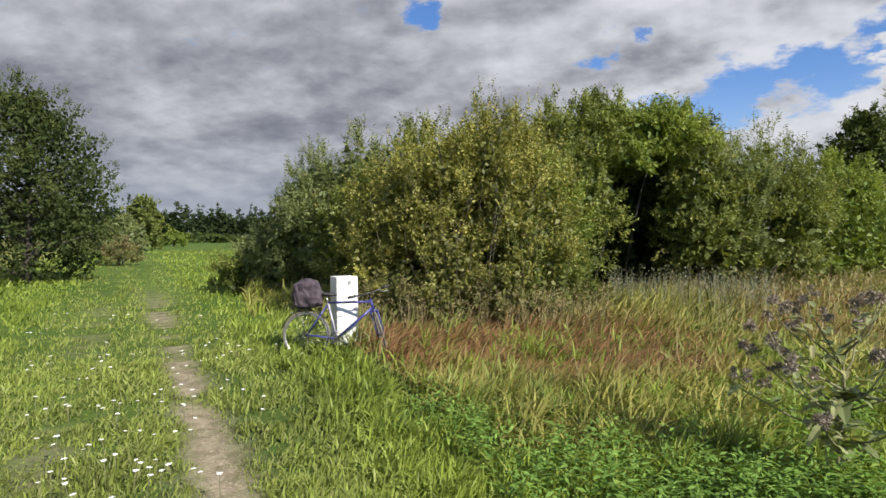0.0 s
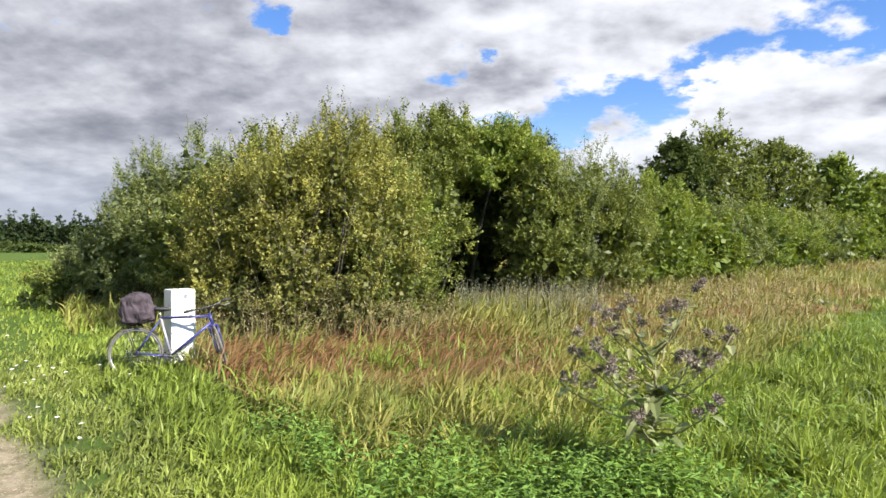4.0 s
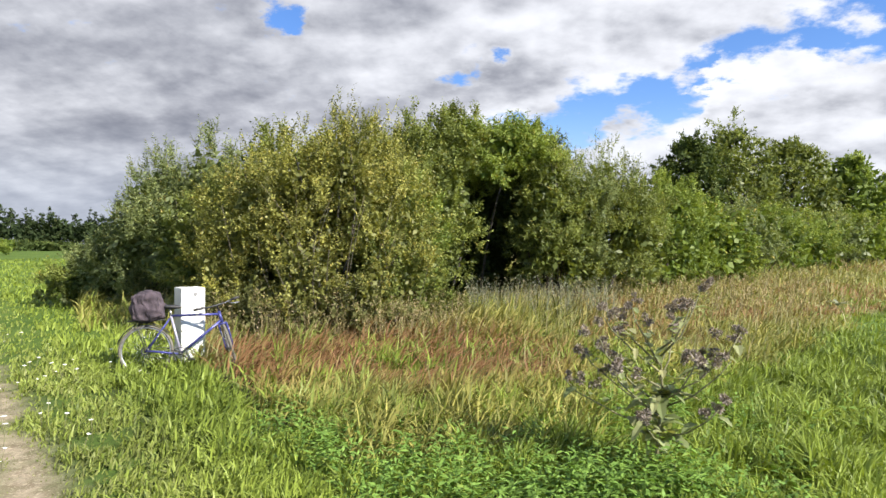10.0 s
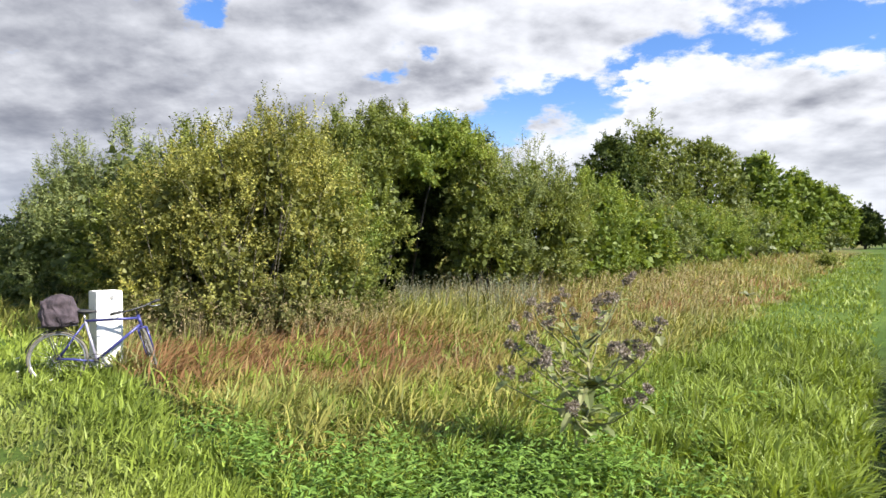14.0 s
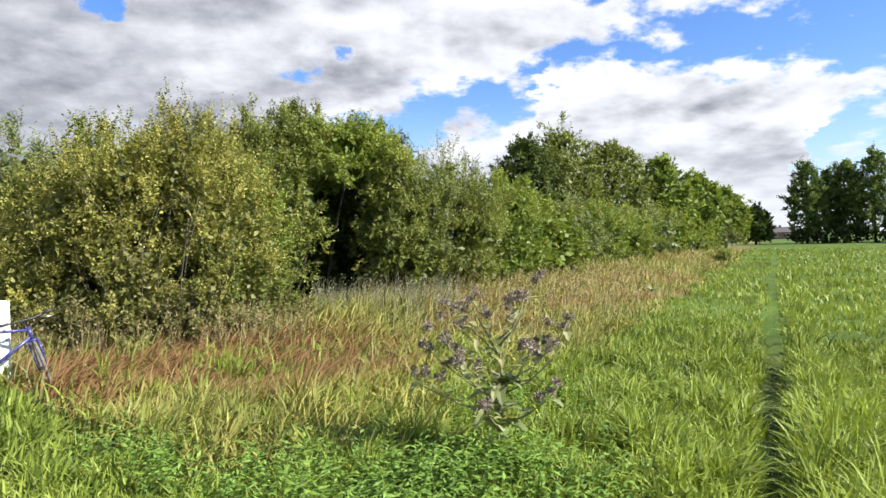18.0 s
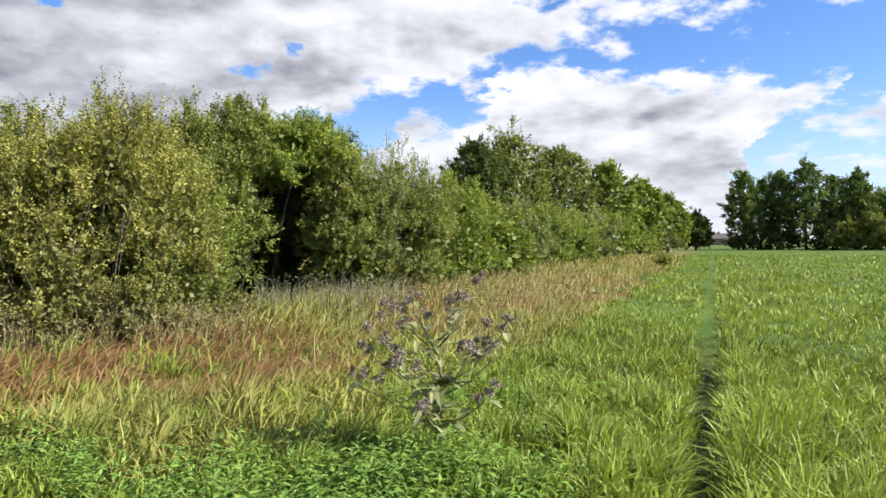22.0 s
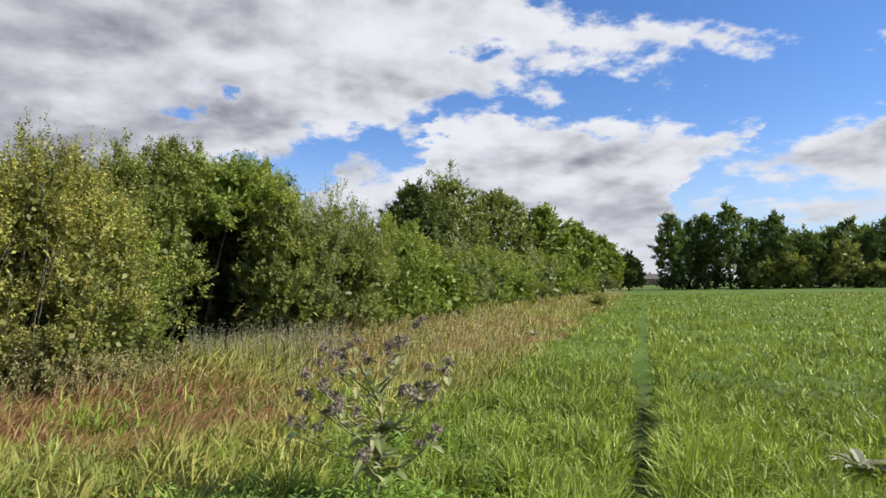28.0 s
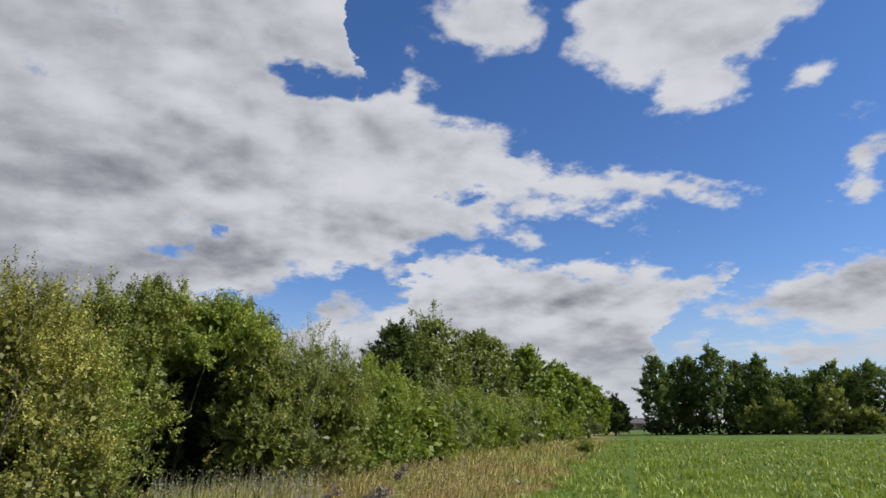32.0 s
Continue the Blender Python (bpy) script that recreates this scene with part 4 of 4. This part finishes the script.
part("survey_stud", bm, solid("grey_metal", (0.25, 0.25, 0.25), (0.42, 0.42, 0.42), 30, 0.5, 0.6), post, "small round grey metal stud")


# ---- bicycle leaning on the post ----
def join(meshes):
    """Several bmeshes as one."""
    whole = bmesh.new()
    for b in meshes:
        me = bpy.data.meshes.new("piece")
        b.to_mesh(me)
        b.free()
        whole.from_mesh(me)
        bpy.data.meshes.remove(me)
    return whole


def ring(centre, radius, thick, sides=8, steps=40):
    c = Vector(centre)
    return tube([c + Vector((math.cos(a), 0, math.sin(a))) * radius for a in (math.tau * i / steps for i in range(steps))], thick, sides, True)


def arc(centre, radius, low, high, thick, width, steps=14):
    """A curved strip such as a mudguard."""
    bm, rows = bmesh.new(), []
    for i in range(steps + 1):
        a = radians(low + (high - low) * i / steps)
        rows.append([bm.verts.new(Vector(centre) + Vector((math.cos(a) * r, w, math.sin(a) * r))) for r, w in ((radius, -width), (radius + thick, -width * 0.6), (radius + thick, width * 0.6), (radius, width))])
    for p, q in zip(rows, rows[1:]):
        for k in range(3):
            bm.faces.new((p[k], p[k + 1], q[k + 1], q[k]))
        bm.faces.new((p[3], p[0], q[0], q[3]))
    bm.faces.new(rows[0][::-1])
    bm.faces.new(rows[-1])
    return bm


BLUE = solid("blue_enamel", (0.035, 0.04, 0.17), (0.07, 0.075, 0.26), 20, 0.3, 0.2, 0.05)
SILVER = solid("worn_alloy", (0.42, 0.42, 0.43), (0.62, 0.62, 0.63), 25, 0.35, 0.9, 0.1)
RUBBER = solid("dusty_rubber", (0.085, 0.08, 0.066), (0.20, 0.185, 0.155), 30, 0.9)
BLACK = solid("black_plastic", (0.012, 0.012, 0.013), (0.035, 0.035, 0.036), 30, 0.55)
STEEL = solid("dark_steel", (0.06, 0.06, 0.062), (0.14, 0.14, 0.14), 30, 0.45, 0.8)
bx, by = polar(31.25, 8.75)
bike = new("bicycle")
LEANING = pose(bx, by, float(lie(bx, by)) - 0.04, -5, 0, 19) @ Matrix.Scale(0.95, 4)
bike.matrix_world = LEANING
tagged(bike, "blue steel bicycle leaning against a white post", "bicycle")
REAR, FRONT, BB, SEAT, HEAD, CROWN = (0, 0, 0.34), (1.05, 0, 0.34), (0.43, 0, 0.29), (0.30, 0, 0.79), (0.90, 0, 0.84), (0.945, 0, 0.69)
bars = [tube([SEAT, (HEAD[0], 0, 0.80)], 0.016), tube([BB, (CROWN[0] - 0.01, 0, 0.72)], 0.018), tube([HEAD, CROWN], 0.021)]
for s in (-0.055, 0.055):
    bars += [tube([(0.01, s, 0.34), (BB[0] - 0.03, s * 0.5, BB[2])], 0.010), tube([(0.01, s, 0.34), (SEAT[0] - 0.01, s * 0.4, SEAT[2] - 0.03)], 0.009)]
part("frame", join(bars), BLUE, bike, "scuffed blue steel tube frame")
part("seat_tube", tube([BB, SEAT], 0.016), solid("lilac_enamel", (0.30, 0.29, 0.40), (0.45, 0.44, 0.54), 25, 0.4, 0.2, 0.05), bike, "faded lilac seat tube")
part("seat_post", tube([SEAT, (0.285, 0, 0.88)], 0.013), SILVER, bike)
saddle = bmesh.new()
bmesh.ops.create_uvsphere(saddle, u_segments=18, v_segments=10, radius=1.0)
for v in saddle.verts:
    f = (v.co.x + 1) / 2
    v.co = Vector((0.30 + v.co.x * 0.135, v.co.y * (0.075 * (1 - f) ** 0.7 + 0.018), 0.905 + v.co.z * 0.03 + 0.015 * (1 - f) ** 2))
part("saddle", saddle, BLACK, bike, "black padded saddle")
steer = Matrix.Translation(CROWN) @ Matrix.Rotation(radians(-80), 4, Vector((-0.29, 0, 0.96))) @ Matrix.Translation(-Vector(CROWN))
fork = join([tube([(CROWN[0], s, CROWN[2] - 0.02), (0.985, s, 0.55), FRONT[:1] + (s, 0.34)], (0.015, 0.012, 0.008)) for s in (-0.05, 0.05)] + [tube([(CROWN[0], -0.05, CROWN[2] - 0.02), (CROWN[0], 0.05, CROWN[2] - 0.02)], 0.015)])
fork.transform(steer)
part("fork", fork, BLUE, bike)
stem = tube([HEAD, (0.885, 0, 0.91), (0.95, 0, 0.94)], 0.013)
stem.transform(steer)
part("handlebar_stem", stem, STEEL, bike)
bar = tube([(0.90, -0.27, 0.96), (0.95, -0.1, 0.94), (0.95, 0.1, 0.94), (0.90, 0.27, 0.96)], 0.011)
bar.transform(steer)
bars_ob = part("handlebar", bar, STEEL, bike, "dark steel handlebar turned sideways")
for s in (-1, 1):
    grip = tube([(0.925, s * 0.18, 0.948), (0.915, s * 0.30, 0.952)], 0.017)
    grip.transform(steer)
    part("grip", grip, BLACK, bars_ob)
    lever = tube([(0.945, s * 0.15, 0.935), (1.00, s * 0.19, 0.92), (0.99, s * 0.28, 0.905)], 0.006)
    lever.transform(steer)
    part("brake_lever", lever, SILVER, bars_ob)


def wheel(centre, turned=None):
    hub = tube([(centre[0], -0.05, centre[2]), (centre[0], 0.05, centre[2])], 0.022, 10)
    tyre, rim = ring(centre, 0.322, 0.019), ring(centre, 0.300, 0.011)
    spokes = []
    for i in range(28):
        a, s = math.tau * i / 28, 0.03 if i % 2 else -0.03
        c = Vector(centre)
        spokes.append(tube([c + Vector((math.cos(a + 0.5) * 0.02, s, math.sin(a + 0.5) * 0.02)), c + Vector((math.cos(a), 0, math.sin(a))) * 0.298], 0.0013, 4))
    for b in [hub, tyre, rim] + spokes:
        if turned:
            b.transform(turned)
    ob = part("wheel", hub, STEEL, bike)
    part("tyre", tyre, RUBBER, ob, "dusty grey-brown tyre")
    part("rim", rim, SILVER, ob)
    for b in spokes:
        part("spoke", b, SILVER, ob)


wheel(REAR)
wheel(FRONT, steer)
crank = ring((BB[0], -0.065, BB[2]), 0.085, 0.005, 6, 28)
crank = join([crank, tube([(BB[0], -0.08, BB[2]), (BB[0] + 0.15, -0.085, BB[2] - 0.07)], 0.009), tube([(BB[0], 0.08, BB[2]), (BB[0] - 0.15, 0.085, BB[2] + 0.07)], 0.009), tube([(BB[0], -0.08, BB[2]), (BB[0], 0.08, BB[2])], 0.02)])
crank_ob = part("crankset", crank, STEEL, bike)
for s in (-1, 1):
    part("pedal", box(0.09, 0.085, 0.022, (BB[0] - s * 0.15, s * 0.135, BB[2] + s * 0.07), 0.006), BLACK, crank_ob)
part("chain", join([tube([(BB[0], -0.065, BB[2] + 0.085), (0, -0.055, 0.38)], 0.004, 5), tube([(BB[0], -0.065, BB[2] - 0.085), (0.02, -0.055, 0.27)], 0.004, 5)]), STEEL, bike)
part("sprocket", ring((0, -0.055, 0.34), 0.045, 0.008, 6, 20), STEEL, bike)
part("mudguard", arc(REAR, 0.355, 40, 165, 0.008, 0.032), BLACK, bike, "black rear mudguard")
part("luggage_rack", join([tube([(0.22, s, 0.74), (-0.22, s, 0.73)], 0.006) for s in (-0.06, 0.06)] + [tube([(x, -0.06, 0.735), (x, 0.06, 0.735)], 0.005) for x in (-0.2, -0.05, 0.1, 0.2)] + [tube([(0, s * 1.1, 0.36), (-0.12, s, 0.73)], 0.005) for s in (-0.06, 0.06)]), STEEL, bike)

# ---- bag on the luggage rack ----
CANVAS = solid("faded_canvas", (0.036, 0.028, 0.034), (0.092, 0.070, 0.084), 9, 0.9, strength=0.5)
bag = new("backpack")
bag.matrix_world = LEANING @ pose(0.04, 0, 0.745, 0, -8, 0) @ Matrix.Scale(0.88, 4)
tagged(bag, "faded dark purple-grey canvas backpack strapped to a rack", "bag")
body = bmesh.new()
bmesh.ops.create_cube(body, size=1.0)
bmesh.ops.subdivide_edges(body, edges=body.edges[:], cuts=23, use_grid_fill=True)
for v in body.verts:
    c = v.co.lerp(v.co.normalized() * 0.60, 0.5)
    c = Vector((c.x * 0.42, c.y * 0.30, c.z * 0.43))
    c.x *= 1 - 0.28 * (c.z / 0.2) * 0.5
    folds = noise.noise_vector(c * 8) * 0.040 + noise.noise_vector(Vector((c.x * 26, c.y * 26, c.z * 11))) * 0.016
    crease = abs(noise.noise(Vector((c.x * 15 + c.z * 9, c.y * 15, c.z * 6)))) * 0.035
    v.co = c * (1 - crease * 2.2) + Vector((0, 0, 0.195)) + folds
for f in body.faces:
    f.smooth = True
part("body", body, CANVAS, bag)
part("flap", box(0.22, 0.20, 0.04, (-0.02, 0, 0.375), 0.018), CANVAS, bag)
part("strap", tube([(-0.165, -0.05, 0.33), (-0.20, -0.10, 0.20), (-0.17, -0.09, 0.05)], 0.012, 6), BLACK, bag)
part("strap", tube([(0.10, -0.09, 0.37), (0.17, -0.06, 0.26), (0.19, -0.04, 0.10)], 0.010, 6), BLACK, bag)
part("carry_loop", tube([(-0.05, 0, 0.395), (-0.03, 0, 0.44), (0.03, 0, 0.44), (0.05, 0, 0.395)], 0.008, 6), BLACK, bag)

# ---- tall thistle in front of the scrub ----
STALK = solid("dry_green_stalk", (0.12, 0.13, 0.06), (0.26, 0.24, 0.13), 30, 0.8)
rng = random.Random(5)
tx, ty = polar(-11.9, 4.55)
thistle = thing("thistle", tx, ty, float(lie(tx, ty)), "tall branching thistle with withered purple heads and pale leaves", "thistle", turn=-11.6)
part("main_stem", tube([(0, 0, -0.05), (0.02, 0, 0.35), (0.05, 0.02, 0.65), (0.04, 0.03, 0.85), (0.09, 0.0, 1.02)], (0.014, 0.012, 0.010, 0.007, 0.004)), STALK, thistle)


def flower_head(at, size):
    """A burr of narrow scales with a tuft."""
    c = 46
    d = unit(RNG.normal(0, 1, (c, 3)) + np.array([0, 0, 0.35]))
    return leaves(np.array(at) + d * size * 0.25, d, unit(RNG.normal(0, 1, (c, 3))), np.full(c, size), np.full(c, size * 0.35))


BURR = leafy("withered_burr", (0.15, 0.12, 0.105), (0.40, 0.345, 0.31), (0.52, 0.47, 0.40), 0.15, 0.9, 0.1)


def head_part(at, size, parent):
    v, q = flower_head(at, size)
    part("flower_head", quick("flower_head", v, q, [], BURR, tone=np.repeat(RNG.uniform(0, 1, len(q)), 4), dry=np.repeat(0.4 * (RNG.uniform(0, 1, len(q)) > 0.7), 4)), None, parent)


def big_leaf(at, way, size, wide, parent, mat, name="leaf", droop=0.35):
    """A broad lobed leaf with a keel and a drooping tip."""
    bm, rows = bmesh.new(), []
    way = Vector(way).normalized()
    side = way.cross(Vector((0, 0, 1))).normalized()
    for i in range(7):
        u = i / 6
        w = wide * (math.sin(math.pi * min(0.98, 0.12 + u * 0.88)) ** 0.8) * (1 + (0.22 if i % 2 else -0.12))
        c = Vector(at) + way * size * u - Vector((0, 0, 1)) * droop * size * u * u
        rows.append([bm.verts.new(c + side * w * k + Vector((0, 0, 1)) * abs(k) * w * 0.35) for k in (-0.5, 0, 0.5)])
    for p, q in zip(rows, rows[1:]):
        for k in range(2):
            bm.faces.new((p[k], p[k + 1], q[k + 1], q[k]))
    me = bpy.data.meshes.new(name)
    bm.to_mesh(me)
    bm.free()
    c = len(me.vertices)
    for key, value in (("tone", rng.random()), ("dry", rng.random() ** 3)):
        me.attributes.new(key, "FLOAT", "POINT").data.foreach_set("value", np.full(c, value, np.float32))
    me.materials.append(mat)
    return part(name, me, None, parent)


# branches: start height, then where they end
ARMS = [(0.40, -0.60, -0.1, 0.74), (0.50, -0.50, 0.15, 0.90), (0.58, -0.36, -0.15, 1.05), (0.66, 0.36, 0.1, 1.00), (0.55, 0.46, -0.12, 0.92), (0.85, -0.16, 0.1, 1.26), (0.95, 0.22, -0.08, 1.26), (0.50, -0.26, -0.3, 0.86),
        (0.75, 0.14, 0.25, 1.15), (0.30, -0.06, -0.28, 0.55), (0.85, -0.28, 0.2, 1.16), (0.60, 0.25, -0.25, 0.95), (0.70, -0.42, 0.05, 1.00), (0.90, 0.30, 0.05, 1.40), (0.62, 0.54, 0.05, 1.08), (0.80, -0.34, -0.05, 1.18), (0.35, 0.38, -0.2, 0.62)]
for z0, ex, ey, ez in ARMS:
    bow = rng.uniform(-0.06, 0.06)
    b = part("branch", tube([(0.03, 0, z0), (0.03 + ex * 0.45, ey * 0.5 + bow, z0 + (ez - z0) * 0.30), (ex * 0.85, ey * 0.9 + bow, z0 + (ez - z0) * 0.72), (ex, ey, ez)], (0.008, 0.006, 0.005, 0.003), 6), STALK, thistle)
    for cluster in range(3):
        u = (0.70, 0.88, 1.02)[cluster]
        c = (0.03 + (ex - 0.03) * u + rng.uniform(-0.06, 0.06), ey * u + rng.uniform(-0.06, 0.06), z0 + (ez - z0) * u + rng.uniform(-0.02, 0.07))
        for i in range(4):
            head_part([c[k] + rng.uniform(-0.028, 0.028) for k in range(3)], rng.uniform(0.018, 0.030), b)
    for i in range(6):
        u = 0.15 + 0.15 * i
        big_leaf((0.03 + ex * u, ey * u, z0 + (ez - z0) * u * 0.9), (rng.uniform(-1, 1), rng.uniform(-1, 1), rng.uniform(-0.2, 0.6)), rng.uniform(0.07, 0.15), rng.uniform(0.03, 0.065), b, BURDOCK)
for i in range(30):
    a = i * 2.4
    big_leaf((0.02, 0, 0.06 + rng.uniform(0, 0.62)), (math.cos(a), math.sin(a), rng.uniform(0.2, 0.8)), rng.uniform(0.14, 0.30), rng.uniform(0.06, 0.12), thistle, BURDOCK, droop=rng.uniform(0.3, 1.0))

# ---- withered rosette in the field ----
PALE = leafy("withered_leaf", (0.15, 0.18, 0.11), (0.32, 0.34, 0.25), (0.36, 0.32, 0.22), 0.25, 0.8)
wx, wy = polar(-50.2, 6.2)
weed = thing("withered_weed", wx, wy, float(lie(wx, wy)), "pale withered broad-leaved weed in the grass", "weed")
for i in range(11):
    a = i * 2.4
    big_leaf((0, 0, 0.12 + 0.02 * (i % 4)), (math.cos(a), math.sin(a), rng.uniform(0.2, 0.9)), rng.uniform(0.18, 0.34), rng.uniform(0.05, 0.09), weed, PALE)

# ---- yarrow on the cart track ----
WHITE_PETAL = solid("white_petals", (0.66, 0.66, 0.60), (0.86, 0.86, 0.82), 60, 0.8)
yarrow = thing("yarrow", 0, 0, -3, "white yarrow flower on a thin stalk in short grass", "flower", "yarrow on the cart track")
part("stalk", tube([(0, 0, -0.02), (0.01, 0, 0.12), (0, 0.01, 0.22)], 0.0022, 5), STALK, yarrow)
umbel = []
for i in range(9):
    a, r = i * 2.4, 0.007 * math.sqrt(i)
    b = bmesh.new()
    bmesh.ops.create_icosphere(b, subdivisions=1, radius=0.0075, matrix=Matrix.Translation((math.cos(a) * r, math.sin(a) * r + 0.01, 0.222 - 0.02 * r)) @ Matrix.Diagonal((1, 1, 0.5, 1)))
    umbel.append(b)
part("flower_head", join(umbel), WHITE_PETAL, yarrow)
spots = []
for cx, cy, spread, count in [(-4.4, 4.6, 0.5, 30), (-5.8, 6.0, 0.7, 30), (-3.6, 3.4, 0.35, 20), (-3.3, 3.0, 0.3, 12), (-8.4, 8.0, 1.2, 22), (-7.0, 5.4, 0.5, 8), (-4.6, 8.9, 0.7, 10)]:
    spots += [(rng.gauss(cx, spread), rng.gauss(cy, spread)) for i in range(count)]
for i, (fx, fy) in enumerate(spots):
    m = pose(fx, fy, float(lie(fx, fy)), rng.uniform(-10, 10), rng.uniform(-10, 10), rng.uniform(0, 360)) @ Matrix.Scale(rng.uniform(0.65, 1.1), 4)
    if i == 0:
        yarrow.matrix_world = m
    else:
        copy_thing(yarrow, m)

copy_thing(weed, pose(*polar(-25.5, 17.0), 0.12, 0, 0, 40))

# ---- low farmhouse beyond the gap in the trees ----
ROOFING = solid("grey_roofing", (0.07, 0.065, 0.065), (0.13, 0.12, 0.12), 1.5, 0.9)
BOARDS = solid("weathered_boards", (0.16, 0.12, 0.10), (0.28, 0.22, 0.19), 1.2, 0.9)
WHITE_WOOD = solid("white_wood", (0.6, 0.6, 0.58), (0.78, 0.78, 0.75), 4, 0.7)
hx, hy = polar(-34.9, 205)
house = thing("farmhouse", hx, hy, float(lie(hx, hy)), "low weathered farmhouse with a grey roof beyond the field", "house", turn=-34.9)
part("wall", box(11, 6, 2.1, (0, 0, 1.0)), BOARDS, house)
for s in (-1, 1):
    slab = box(11.8, 3.8, 0.14, (0, 0, 0), 0.02)
    slab.transform(Matrix.Translation((0, s * 1.7, 2.65)) @ Matrix.Rotation(radians(-s * 24), 4, "X"))
    part("roof", slab, ROOFING, house)
part("chimney", box(0.6, 0.6, 1.0, (1.5, 0, 3.5), 0.03), BOARDS, house)
for wx_ in (-3.2, 0.4, 3.4):
    w = part("window", box(1.0, 0.10, 1.0, (wx_, -3.02, 1.2), 0.01), WHITE_WOOD, house, "white wooden window frame")
    part("pane", box(0.78, 0.04, 0.78, (wx_, -3.075, 1.2)), solid("dark_glass", (0.02, 0.025, 0.03), (0.04, 0.045, 0.05), 3, 0.1), w)
